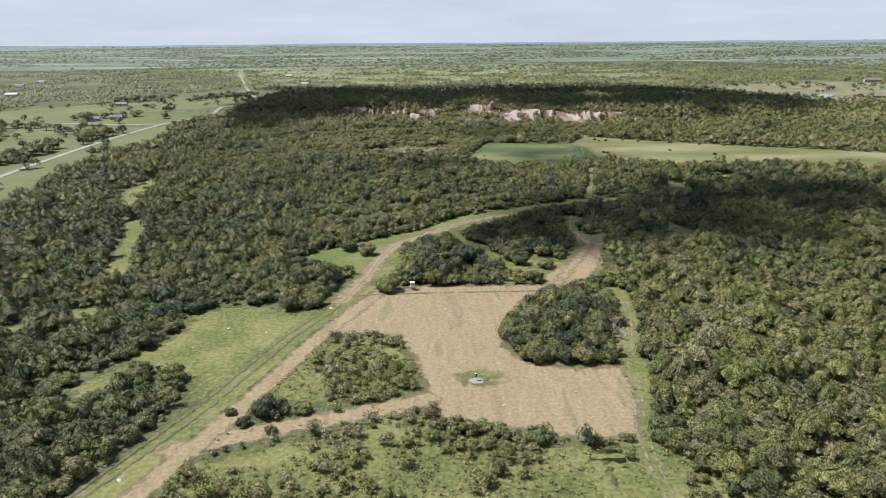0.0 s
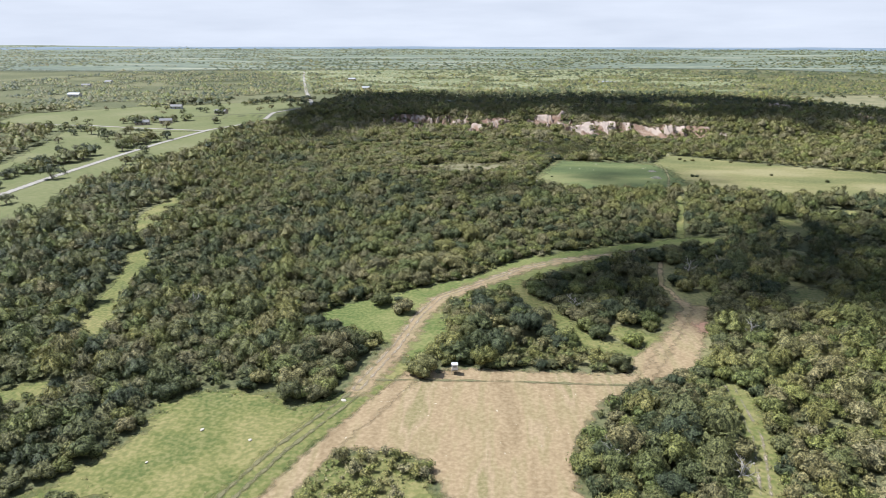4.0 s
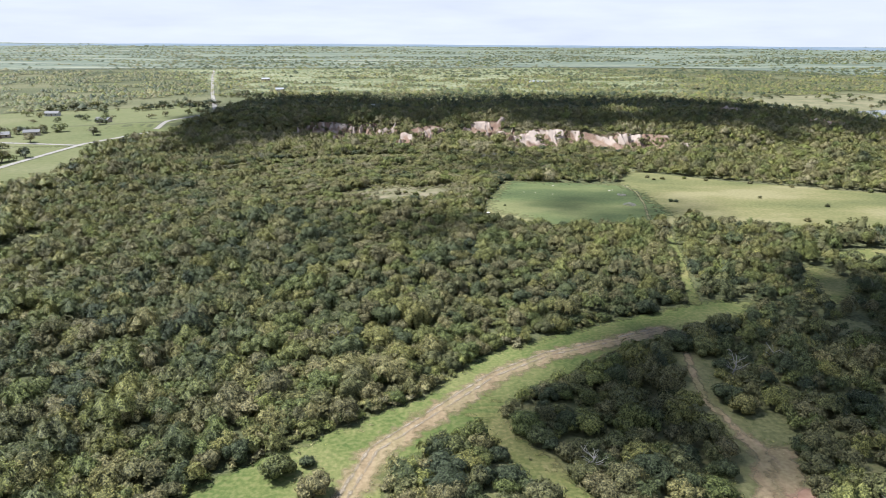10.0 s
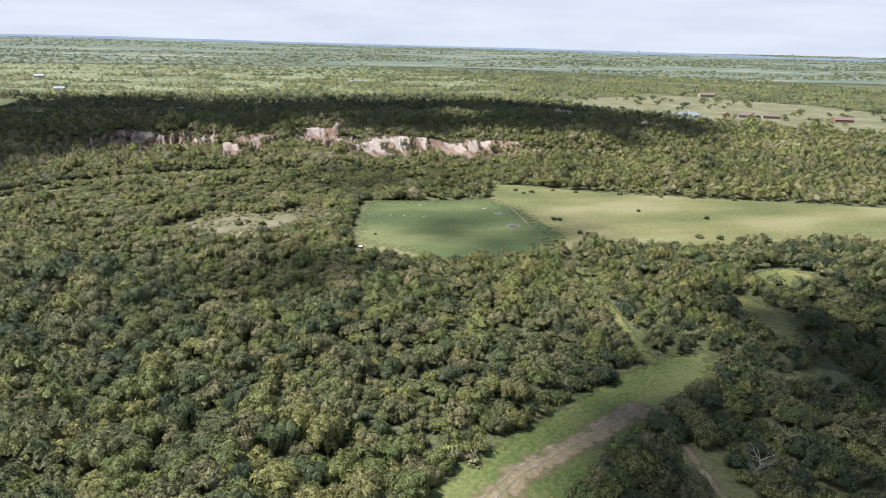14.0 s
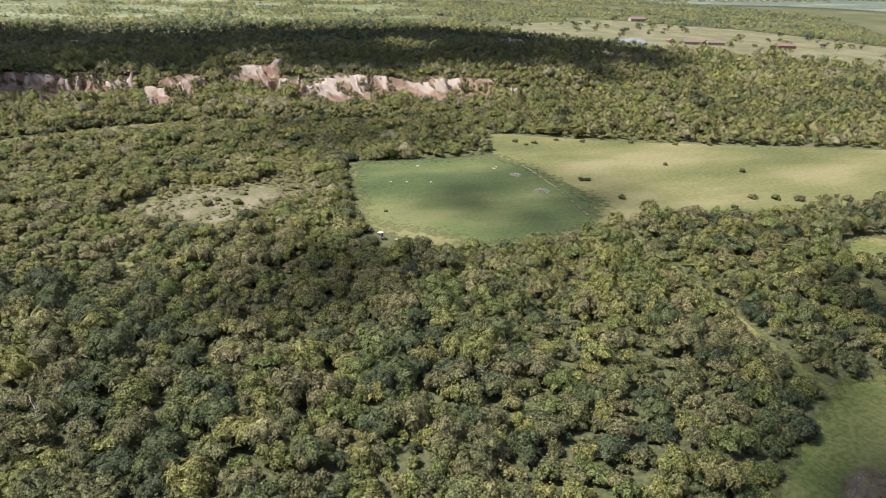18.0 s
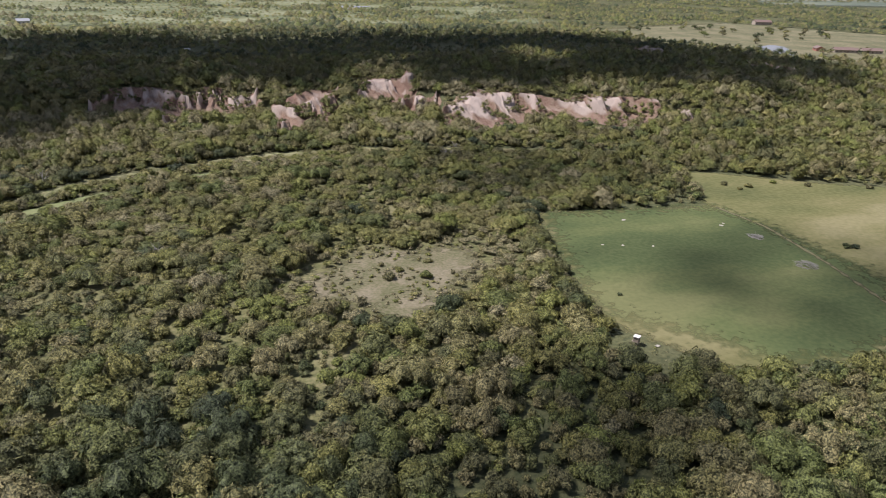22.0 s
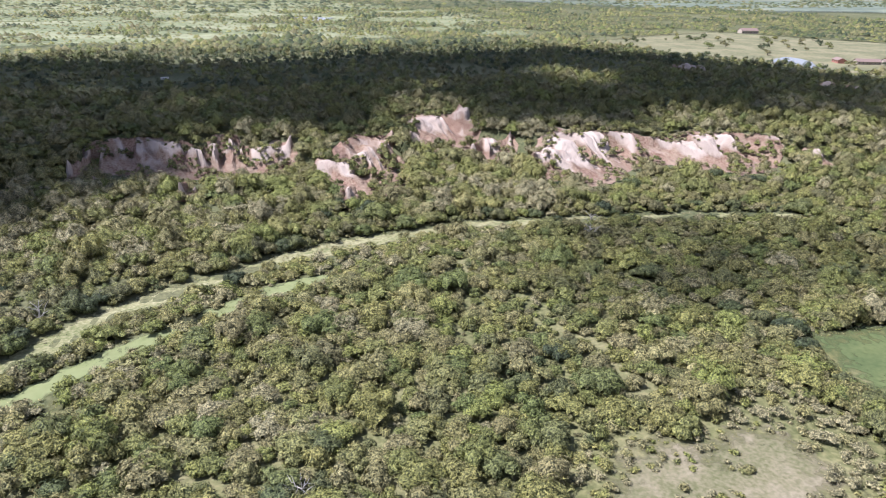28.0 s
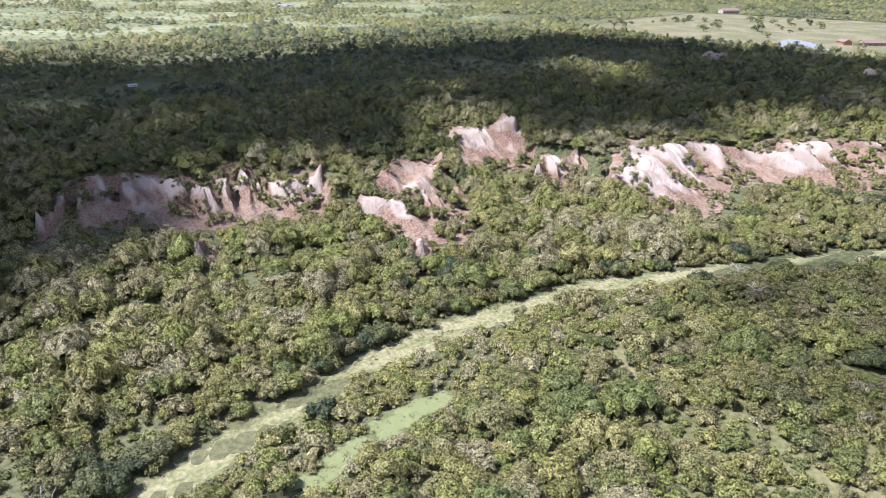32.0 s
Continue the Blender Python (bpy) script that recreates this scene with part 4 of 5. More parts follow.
def gully(ring, white, label):
    """Bare spurs that run down from the bluff's ragged rim to pink aprons, with ravines between."""
    xs, ys = zip(*ring)
    gx, gy = np.meshgrid(np.arange(min(xs) - 4, max(xs) + 5, 0.7), np.arange(min(ys) - 4, max(ys) + 5, 0.7))
    d = gully_depth(gx, gy, ring)
    inside = d > 0
    some = inside.any(0)
    cols = np.arange(gx.shape[1])
    foot = np.interp(cols, cols[some], gy[inside.argmax(0), cols][some])
    rim = np.interp(cols, cols[some], gy[::-1][inside[::-1].argmax(0), cols][some])
    soft = np.ones(7) / 7
    foot, rim = (np.convolve(np.pad(a, 3, mode="edge"), soft, "valid") for a in (foot, rim))
    p = np.clip((gy - foot) / np.maximum(rim - foot, 6), 0, 1)
    warp = gx + 0.12 * gy + 9 * (vnoise(gx, gy, 19, 52) - 0.5) + 2.5 * (vnoise(gx, gy, 5, 55) - 0.5)
    r = ridged(warp, gy * 0.10, 12.0, 53) * 0.5 + ridged(warp, gy * 0.18, 5.0, 54) * 0.5
    low, high = lie(gx[0], foot) - 0.4, lie(gx[0], rim) + 0.3
    rise = np.maximum(high - low, 6.5)
    spur, bed = 0.4 * p + 0.6 * smooth(0.12, 0.72, p), 0.22 * p + 0.78 * smooth(0.72, 1.0, p)  # spurs stand out between ravines that cut back into the headwall
    z = low + rise * (bed + (spur - bed) * smooth(0.32, 0.92, r)) + 1.0 * (rough_noise(gx, gy, 2.6, 58) - 0.5) + 2.4 * np.exp(-((p - 0.62) / 0.17) ** 2) * smooth(0.5, 0.8, r) + 1.5 * smooth(0.1, 0.4, p) * (ridged(warp, gy * 0.05, 2.6, 62) - 0.5)
    meet = smooth(-1.4, 0.9, d)
    z = (lie(gx, gy) - 0.5) * (1 - meet) + z * meet
    v, q, used = sheet(gx[0], gy[:, 0], d > -1.3, z)
    pale = np.clip(1.1 * smooth(0.15, 0.6, p + 0.5 * (rough_noise(gx, gy, 14, 56) - 0.5)) * smooth(0.42, 0.72, r) * (1 - 0.6 * smooth(0.75, 1.0, p)) + 1.5 * (rough_noise(warp, gy * 0.2, 2.4, 59) - 0.52) - 0.55 * (1 - white), 0, 1).ravel()[used]
    spots = np.nonzero(((d > 0.3) & (((r < 0.5) & (vnoise(gx, gy, 7, 60) > 0.42)) | (vnoise(gx, gy, 9, 64) > 0.60) | ((p > 0.85) & (vnoise(gx, gy, 5, 65) > 0.45)))).ravel())[0]
    spots = rng.choice(spots, min(len(spots), int(inside.sum() * 0.49 / 9)), replace=False)
    SCRUB.append(np.stack([gx.ravel()[spots], gy.ravel()[spots], z.ravel()[spots]]))
    return tagged(new("clay_gully", mesh_from("clay_gully", v, q, [M_CLAY], False, tone=pale)), label, "gully", group="clay gullies in the bluff", kind="structure")


SCRUB = []
for ring, white in zip(GULLIES, (1.05, 0.35, 0.3, 1.1, 0.95, 1.0, 1.0, 1.0, 0.8, 0.8)):
    gully(ring, white, "eroded bare gully of white and red clay ridges" if white > 0.5 else "eroded bare gully of red clay ridges")
x, y = scatter(-130, 200, 660, 815, 3.4)
apart = np.max([gully_depth(x, y, ring) for ring in GULLIES], axis=0)
below = np.max([gully_depth(x, y + 10, ring) for ring in GULLIES], axis=0)
keep = (apart < -1) & (below > 0) & (rng.random(len(x)) < 0.75)
grow("bluff_brush", x[keep], y[keep], 1.2, FAIR, "low grey-green brush at the foot of the clay", 0.1)
x, y, z = np.concatenate(SCRUB, 1)
grow("gully_scrub", x, y, 1.25, LOW, "dark bushes that cling to the clay ravines", z=z)


# ---- clouds overhead: only their shadows are seen ----
M_CLOUD = soil("cloud", [(0.3, (0.8, 0.8, 0.8)), (0.7, (0.85, 0.85, 0.85))], [(0.3, (0.8, 0.8, 0.8)), (0.7, (0.86, 0.86, 0.86))], 0.01, 0.05)
CLOUD_HEIGHT = 2500
BANK = [(-225, 690), (-270, 1000), (-185, 1100), (-40, 1030), (80, 1060), (215, 1070), (380, 1060), (450, 960), (455, 830), (330, 715), (250, 700), (190, 730), (120, 738), (90, 750), (68, 750), (62, 796), (34, 816), (14, 788), (-20, 764), (-36, 778), (-62, 788), (-88, 776), (-108, 756), (-126, 712), (-168, 662)]
BANK_GAP = [(128, 850), (150, 930), (210, 952), (252, 910), (240, 862), (180, 838)]
SMALL_BANK = [(-60, 440), (-52, 464), (-28, 484), (-4, 482), (12, 470), (14, 452), (0, 438), (-40, 428)]
HILL_BANK = [(-12, 606), (0, 634), (20, 652), (50, 656), (84, 640), (90, 610), (70, 584), (40, 574), (10, 580)]
FIELD_BANK = [(30, 494), (44, 520), (64, 536), (98, 538), (114, 516), (110, 492), (84, 474), (52, 474)]
EAST_BANK = [(-6, 292), (2, 322), (24, 342), (72, 370), (94, 388), (130, 400), (180, 406), (214, 390), (206, 326), (150, 284), (100, 270), (60, 264), (34, 268), (12, 276)]


def cloud(ring, step, puff, inset):
    xs, ys = zip(*ring)
    x, y = scatter(min(xs), max(xs), min(ys), max(ys), step)
    k = (in_shape(x, y, ring) > step * inset) & (in_shape(x, y, BANK_GAP) < step * 0.4)
    x, y = x[k], y[k]
    back = CLOUD_HEIGHT / math.tan(SUN_ELEVATION)
    vs, fs = [], []
    bv, bf = BALL2
    for i in range(len(x)):
        s = step * puff * rng.uniform(0.78, 1.22)
        v = bv * (1 + rng.uniform(-0.12, 0.12, (len(bv), 1))) * (s, s, s * 0.55) + (x[i] - SHADE.x * back, y[i] - SHADE.y * back, CLOUD_HEIGHT + rng.uniform(0, 40))
        vs.append(v)
        fs.append(bf + i * len(bv))
    return tagged(new("cloud", mesh_from("cloud", np.concatenate(vs), np.concatenate(fs), [M_CLOUD], True)), "white fair-weather cumulus cloud drifting high overhead", "cloud", kind="structure")


for ring, step, puff, inset in ((BANK, 28, 0.86, 0.36), (SMALL_BANK, 15, 0.58, 0.15), (HILL_BANK, 15, 0.48, 0.05), (FIELD_BANK, 14, 0.5, 0.05), (EAST_BANK, 17, 0.74, 0.15)):
    cloud(ring, step, puff, inset)


# ---- building blocks ----
def part(name, bm, mat, parent, label=""):
    """Links a bmesh as one mesh object under a thing or a part."""
    me = bpy.data.meshes.new(name)
    bm.to_mesh(me)
    bm.free()
    me.materials.append(mat)
    ob = new(name, me)
    ob.parent = parent
    return tagged(ob, label)


def root(name, label, category, group=""):
    return tagged(new(name), label, category, group)


def box(bm, x0, x1, y0, y1, z0, z1, bevel=0.0):
    made = bmesh.ops.create_cube(bm, size=1, matrix=Matrix.Translation(((x0 + x1) / 2, (y0 + y1) / 2, (z0 + z1) / 2)) @ Matrix.Diagonal((x1 - x0, y1 - y0, z1 - z0, 1)))["verts"]
    if bevel:
        bmesh.ops.bevel(bm, geom=list({e for v in made for e in v.link_edges}), offset=bevel, segments=1, affect="EDGES")
    return bm


def boxed(*size, bevel=0.0):
    return box(bmesh.new(), *size, bevel=bevel)


def limb(bm, points, r0, r1, sides=6):
    """A tapered, crooked tube along points."""
    rings = []
    n = len(points)
    for k, p in enumerate(points):
        p = Vector(p)
        way = (Vector(points[min(k + 1, n - 1)]) - Vector(points[max(k - 1, 0)])).normalized()
        side = way.cross(Vector((0.3, 0.9, 0.2))).normalized()
        up = way.cross(side)
        r = r0 + (r1 - r0) * k / (n - 1)
        rings.append([bm.verts.new(p + (side * math.cos(a) + up * math.sin(a)) * r) for a in (2 * math.pi * i / sides for i in range(sides))])
    for a, b in zip(rings, rings[1:]):
        for i in range(sides):
            bm.faces.new((a[i], a[(i + 1) % sides], b[(i + 1) % sides], b[i]))
    bm.faces.new(rings[-1])
    bm.faces.new(rings[0][::-1])
    return bm


def crooked(r, start, end, bends, wobble):
    start, end = Vector(start), Vector(end)
    return [start.lerp(end, k / bends) + Vector(r.normal(size=3)) * wobble * (0 < k) for k in range(bends + 1)]


def paint(name, colour, rough=0.6, metal=0.0):
    return soil(name, [(0.3, tuple(c * 0.86 for c in colour)), (0.7, colour)], [(0.3, tuple(c * 0.8 for c in colour)), (0.7, tuple(min(1, c * 1.08) for c in colour))], 0.4, 4.0, rough=rough, bump=0.05)


# ---- single trees along the clearings ----
def tree_kind(name, seed, template, label, group):
    r = np.random.default_rng(seed)
    t = root(name, label, "tree", group)
    bm = bmesh.new()
    limb(bm, crooked(r, (0, 0, -0.05), (0.03, 0.02, 0.45), 3, 0.03), 0.075, 0.045, 5)
    for k in range(4):
        a = 2 * math.pi * (k + r.random()) / 4
        limb(bm, crooked(r, (0.02, 0.01, r.uniform(0.2, 0.42)), (0.6 * math.cos(a), 0.6 * math.sin(a), r.uniform(0.55, 0.9)), 2, 0.04), 0.04, 0.012, 3)
    part("trunk", bm, M_BARK, t)
    leaves = new("crown", mesh_from("crown", template[0], template[1], [M_LEAF_OB, M_LOOSE_OB], face_mats=template[2]))
    leaves.parent = t
    return t


def plant(kinds, spots, r):
    """Copies of the kinds at spots of (x, y, radius); the first of each kind goes to the last spots."""
    spots = list(spots)
    for i, (px, py, radius) in enumerate(spots):
        m = Matrix.LocRotScale((px, py, float(height(px, py)) - 0.05), Euler((0, 0, r.uniform(0, 6.28))), (radius, radius, radius * r.uniform(0.85, 1.2)))
        if i < len(spots) - len(kinds):
            copy_thing(kinds[i % len(kinds)], m)
        else:
            kinds[i - len(spots) + len(kinds)].matrix_basis = m


pick = np.random.default_rng(5)
oaks = [tree_kind("oak_tree", 200 + k, FINE[k], "round olive-green live oak tree beside a clearing", "oak trees along the clearings") for k in range(3)]
mesquites = [tree_kind("mesquite_tree", 210 + k, FINE[3 + k], "bushy light green mesquite tree on dry grass", "mesquite trees along the clearings") for k in range(3)]
half = len(edge_x) // 2
order = pick.permutation(len(edge_x))
plant(oaks, [(edge_x[i], edge_y[i], pick.uniform(2.4, 4.0)) for i in order[:half]] + [(47, 323, 4.6), (53, 326, 4.2), (61, 331, 4.8), (69, 336, 5.0), (40, 318, 4.0), (76, 340, 4.5)], pick)
plant(mesquites, [(edge_x[i], edge_y[i], pick.uniform(2.0, 3.4)) for i in order[half:]], pick)

# bushes that stand alone
lone = [tree_kind("mesquite_bush", 220 + k, FINE[k * 2], "lone round mesquite bush on open grass", "lone mesquite bushes") for k in range(2)]
plant(lone, [(-30, 265, 3.4), (-38, 272, 3.6), (-18.5, 223.5, 4.2), (58, 228, 2.6), (-33, 275, 1.8), (-45, 138, 1.8), (-38, 135, 1.4), (-49, 143, 1.5)], pick)
shrubs = [tree_kind("shrub", 230 + k, FINE[k * 2 + 1], "small dark shrub in open hay grass", "shrubs in the hay field") for k in range(2)]
plant(shrubs, [(126, 578, 1.5), (134, 573, 1.6), (148, 575, 1.4), (119, 512, 1.3), (121.5, 511, 1.3), (120, 487, 1.5), (159, 568, 1.4), (182, 559, 1.5), (202, 549, 1.5), (153, 463, 1.6), (219, 543, 1.6), (128, 571, 1.2), (170, 470, 2.0), (178, 466, 1.8), (186, 462, 2.4), (196, 458, 2.2), (205, 455, 2.0), (240, 535, 1.6), (170, 520, 1.2), (196, 500, 1.3), (-22, 532, 1.4), (-16, 526, 1.7), (-26, 528, 1.9), (-12, 536, 1.2), (30, 502, 0.7)], pick)

# trees that dot the far pastures and line the road
dots = [tree_kind("pasture_tree", 240 + k, PLAIN[k], "dark rounded oak standing in open pasture", "oaks dotting the pastures") for k in range(4)]
px, py = scatter(-560, 850, 300, 1290, 21)
ok = (in_any(px, py, (ROAD_VERGE, WEST_PASTURE, FAR_PASTURE)) > 3) & (to_line(px, py, ROAD) > 8) & (to_line(px, py, SIDE_ROAD) > 6) & (rough_noise(px, py, 70, 71) > 0.50)
ok &= np.min([np.hypot(px - fx, py - fy) for fx, fy in FARMS], axis=0) > 13
px, py = px[ok], py[ok]
few = pick.permutation(len(px))[:150]
spots = [(px[i], py[i], pick.uniform(2.6, 6.0)) for i in few]
for ax, ay, bx, by, count in ((-309, 440, -309, 500, 12), (-310, 505, -306, 560, 14), (-304, 600, -300, 640, 8), (-330, 940, -250, 975, 20), (-440, 965, -390, 1035, 14), (-440, 660, -408, 715, 12), (-352, 660, -330, 690, 6), (-390, 760, -330, 790, 10)):
    for k in range(count):
        f = (k + pick.uniform(-0.4, 0.4)) / count
        spots.append((ax + (bx - ax) * f + pick.normal() * 2.5, ay + (by - ay) * f + pick.normal() * 2.5, pick.uniform(4.0, 7.5)))
spots += [(-279, 464, 7.0), (-296, 577, 7.0), (-301, 767, 6.5), (-374, 745, 6.5), (-294, 648, 6.0), (-262, 520, 5.5), (-330, 720, 6.5), (-246, 905, 6.0), (-318, 830, 6.5)]
plant(dots, spots, pick)


# ---- dead trees ----
def dead_tree(seed, px, py, tall):
    r = np.random.default_rng(seed)
    t = root("dead_tree", "bare dead tree with bleached grey limbs", "tree", "dead trees in the woods")
    trunk = crooked(r, (0, 0, -0.3), (r.normal() * 0.4, r.normal() * 0.4, tall * 0.55), 4, 0.12)
    part("trunk", limb(bmesh.new(), trunk, 0.26, 0.13), M_DEAD, t)
    for k in range(7):
        a = 2 * math.pi * (k + r.random() * 0.8) / 7
        base = trunk[2 + k % 3]
        tip = base + Vector((math.cos(a), math.sin(a), r.uniform(0.5, 1.1))) * tall * r.uniform(0.32, 0.5)
        bough = crooked(r, base, tip, 4, 0.16)
        bm = limb(bmesh.new(), bough, 0.11, 0.035, 5)
        for j in range(4):
            at = bough[1 + j % 3]
            limb(bm, crooked(r, at, at + Vector((math.cos(a), math.sin(a), 0.6)) * tall * 0.13 + Vector(r.normal(size=3)) * tall * 0.1, 2, 0.08), 0.055, 0.025, 4)
        part("limb", bm, M_DEAD, t)
    t.matrix_basis = Matrix.LocRotScale((px, py, float(height(px, py))), None, None)


for k, (px1, py1, tall) in enumerate([(24, 272, 6), (69, 313, 7), (82, 319, 7), (73, 255, 7), (25, 187, 6.5), (48, 184, 6), (-117, 676, 7), (-127, 642, 6), (-71, 411, 6), (30, 640, 6), (-34, 333, 6), (-97, 262, 6), (-86, 560, 5), (12, 395, 5.5), (38, 652, 6)]):
    dead_tree(300 + k, px1, py1, tall)

# ---- hunting blinds, feeder, slabs and brush piles ----
M_WHITE_BOARD, M_TIMBER, M_DARK = paint("weathered_white_board", (0.66, 0.63, 0.57)), paint("grey_timber", (0.22, 0.18, 0.14)), paint("dark_opening", (0.02, 0.02, 0.02))
M_STEEL, M_GREEN_STEEL = paint("galvanised_steel", (0.42, 0.42, 0.41), 0.45), paint("green_drum_paint", (0.07, 0.10, 0.06), 0.5)
M_LIMESTONE = paint("pale_limestone", (0.36, 0.33, 0.27), 0.9)


def hunting_blind(px, py, turned, size, walls, covering, look_of):
    t = root("hunting_blind", look_of, "hunting blind", "hunting blinds")
    body = part("cabin", boxed(-0.8, 0.8, -0.8, 0.8, 1.3, 2.9, bevel=0.03), walls, t)
    for sx, sy in ((0, -1), (1, 0), (-1, 0)):
        part("window", boxed(*((-0.5, 0.5, -0.83, -0.79) if sy else (0.79 * sx if sx > 0 else -0.83, 0.83 if sx > 0 else -0.79, -0.5, 0.5)), 2.2, 2.5), M_DARK, body, "dark shooting slot")
    part("door", boxed(-0.35, 0.35, 0.79, 0.84, 1.35, 2.75, bevel=0.01), M_TIMBER, body, "grey timber door")
    part("roof", boxed(-0.95, 0.95, -0.95, 0.95, 2.9, 2.98, bevel=0.02), covering, t, "flat roof with a small overhang")
    part("platform", boxed(-0.9, 0.9, -0.9, 1.2, 1.2, 1.3), M_TIMBER, t)
    for sx in (-1, 1):
        for sy in (-1, 1):
            part("leg", limb(bmesh.new(), [(sx * 0.95, sy * 0.95, -0.3), (sx * 0.75, sy * 0.75, 1.22)], 0.07, 0.07, 4), M_TIMBER, t)
        part("brace", limb(bmesh.new(), [(sx * 0.9, -0.9, 0.1), (sx * 0.78, 0.8, 1.15)], 0.035, 0.035, 4), M_TIMBER, t)
    ladder = part("ladder", limb(limb(bmesh.new(), [(-0.25, 1.9, -0.1), (-0.25, 1.2, 1.3)], 0.04, 0.04, 4), [(0.25, 1.9, -0.1), (0.25, 1.2, 1.3)], 0.04, 0.04, 4), M_TIMBER, t)
    for k in range(4):
        f = (k + 0.6) / 4.6
        part("rung", limb(bmesh.new(), [(-0.27, 1.9 - 0.7 * f, -0.1 + 1.4 * f), (0.27, 1.9 - 0.7 * f, -0.1 + 1.4 * f)], 0.03, 0.03, 4), M_TIMBER, ladder)
    t.matrix_basis = pose(px, py, float(height(px, py)) + 0.05, 0, 0, turned) @ Matrix.Scale(size, 4)


hunting_blind(-10.6, 224.6, 8, 0.9, M_WHITE_BOARD, M_STEEL, "small white hunting blind raised on timber legs")
hunting_blind(19.5, 478.5, 35, 0.78, M_TIMBER, M_WHITE_BOARD, "small grey timber hunting blind with a cream roof")


def game_feeder(px, py):
    t = root("game_feeder", "drum game feeder on three steel legs", "game feeder", "game feeders")
    bm = bmesh.new()
    bmesh.ops.create_cone(bm, segments=20, radius1=0.3, radius2=0.3, depth=0.85, cap_ends=True, matrix=Matrix.Translation((0, 0, 1.6)))
    drum = part("drum", bm, M_GREEN_STEEL, t, "dark green steel drum")
    bm = bmesh.new()
    bmesh.ops.create_cone(bm, segments=20, radius1=0.34, radius2=0.1, depth=0.14, cap_ends=True, matrix=Matrix.Translation((0, 0, 2.09)))
    part("lid", bm, M_STEEL, drum)
    bm = bmesh.new()
    bmesh.ops.create_cone(bm, segments=16, radius1=0.07, radius2=0.28, depth=0.3, cap_ends=True, matrix=Matrix.Translation((0, 0, 1.03)))
    part("spout", bm, M_STEEL, drum)
    for k in range(3):
        a = 2 * math.pi * k / 3
        part("leg", limb(bmesh.new(), [(0.95 * math.cos(a), 0.95 * math.sin(a), -0.2), (0.3 * math.cos(a), 0.3 * math.sin(a), 1.9)], 0.035, 0.035, 6), M_STEEL, t)
    t.matrix_basis = pose(px, py, float(height(px, py)) + 0.05)


game_feeder(65, 261)
game_feeder(8, 158.4)


def slab(seed, px, py, wide):
    r = np.random.default_rng(seed)
    bv, bf = BALL2
    v = bv * (1 + r.uniform(-0.18, 0.18, (len(bv), 1))) * (wide * 0.36, wide * 0.36 * r.uniform(0.5, 0.8), 0.2)
    v[:, 2] = np.clip(v[:, 2], -0.12, 0.13)
    ob = tagged(new("limestone_slab", mesh_from("limestone_slab", v, bf, [M_LIMESTONE])), "flat pale limestone slab lying in grass", "rock", "pale slabs on the grass")
    ob.matrix_basis = pose(px, py, float(height(px, py)) + 0.15, 0, 0, r.uniform(0, 360))


for k, (px1, py1, wide) in enumerate([(-64, 192, 1.9), (-52, 189, 1.4), (-70, 179, 1.1), (-36, 208, 2.0), (-64, 118, 2.0), (24, 476.5, 1.8), (63, 552, 2.4), (50, 532, 1.6), (59, 529, 2.0), (44, 534, 1.4), (93, 539, 2.2), (95, 540.5, 1.6), (21, 160, 0.9), (14, 146, 1.2), (32, 152, 0.8), (4, 171, 0.8), (54, 214, 1.0), (53, 190, 1.0)]):
    slab(400 + k, px1, py1, wide)


def brush_pile(seed, px, py, wide, high):
    r = np.random.default_rng(seed)
    bm = bmesh.new()
    for _ in range(110):
        a, d = r.uniform(0, 6.28), wide / 2 * math.sqrt(r.random())
        base = Vector((d * math.cos(a), d * math.sin(a), high * max(0.05, 1 - 2 * d / wide) * r.random()))
        way = Vector((r.normal(), r.normal(), r.uniform(-0.1, 0.5))).normalized()
        limb(bm, [base - way * 0.7, base + way * r.uniform(0.5, 1.3)], 0.07, 0.03, 4)
    me = bpy.data.meshes.new("brush_pile")
    bm.to_mesh(me)
    bm.free()
    me.materials.append(M_DEAD)
    ob = tagged(new("brush_pile", me), "heap of grey cut branches lying in the field", "brush pile", "brush piles in the field")
    ob.matrix_basis = pose(px, py, float(height(px, py)) + 0.1)


brush_pile(500, 95, 504, 6.5, 2.0)
brush_pile(501, 97, 527, 5.0, 1.2)
brush_pile(502, 51, 132, 4.0, 0.9)

# ---- farms, ponds and a trailer far off ----
M_WALLS = [paint("white_siding", (0.44, 0.43, 0.41)), paint("tan_siding", (0.34, 0.29, 0.23)), paint("brick_red_siding", (0.34, 0.16, 0.12))]
M_ROOFS = [paint("silver_metal_roof", (0.33, 0.335, 0.34), 0.5), paint("grey_shingle_roof", (0.15, 0.145, 0.145)), paint("rust_red_roof", (0.19, 0.135, 0.112))]
M_GLASS = paint("dark_window_glass", (0.03, 0.035, 0.04), 0.1)
M_DOOR = paint("brown_door", (0.16, 0.10, 0.07))


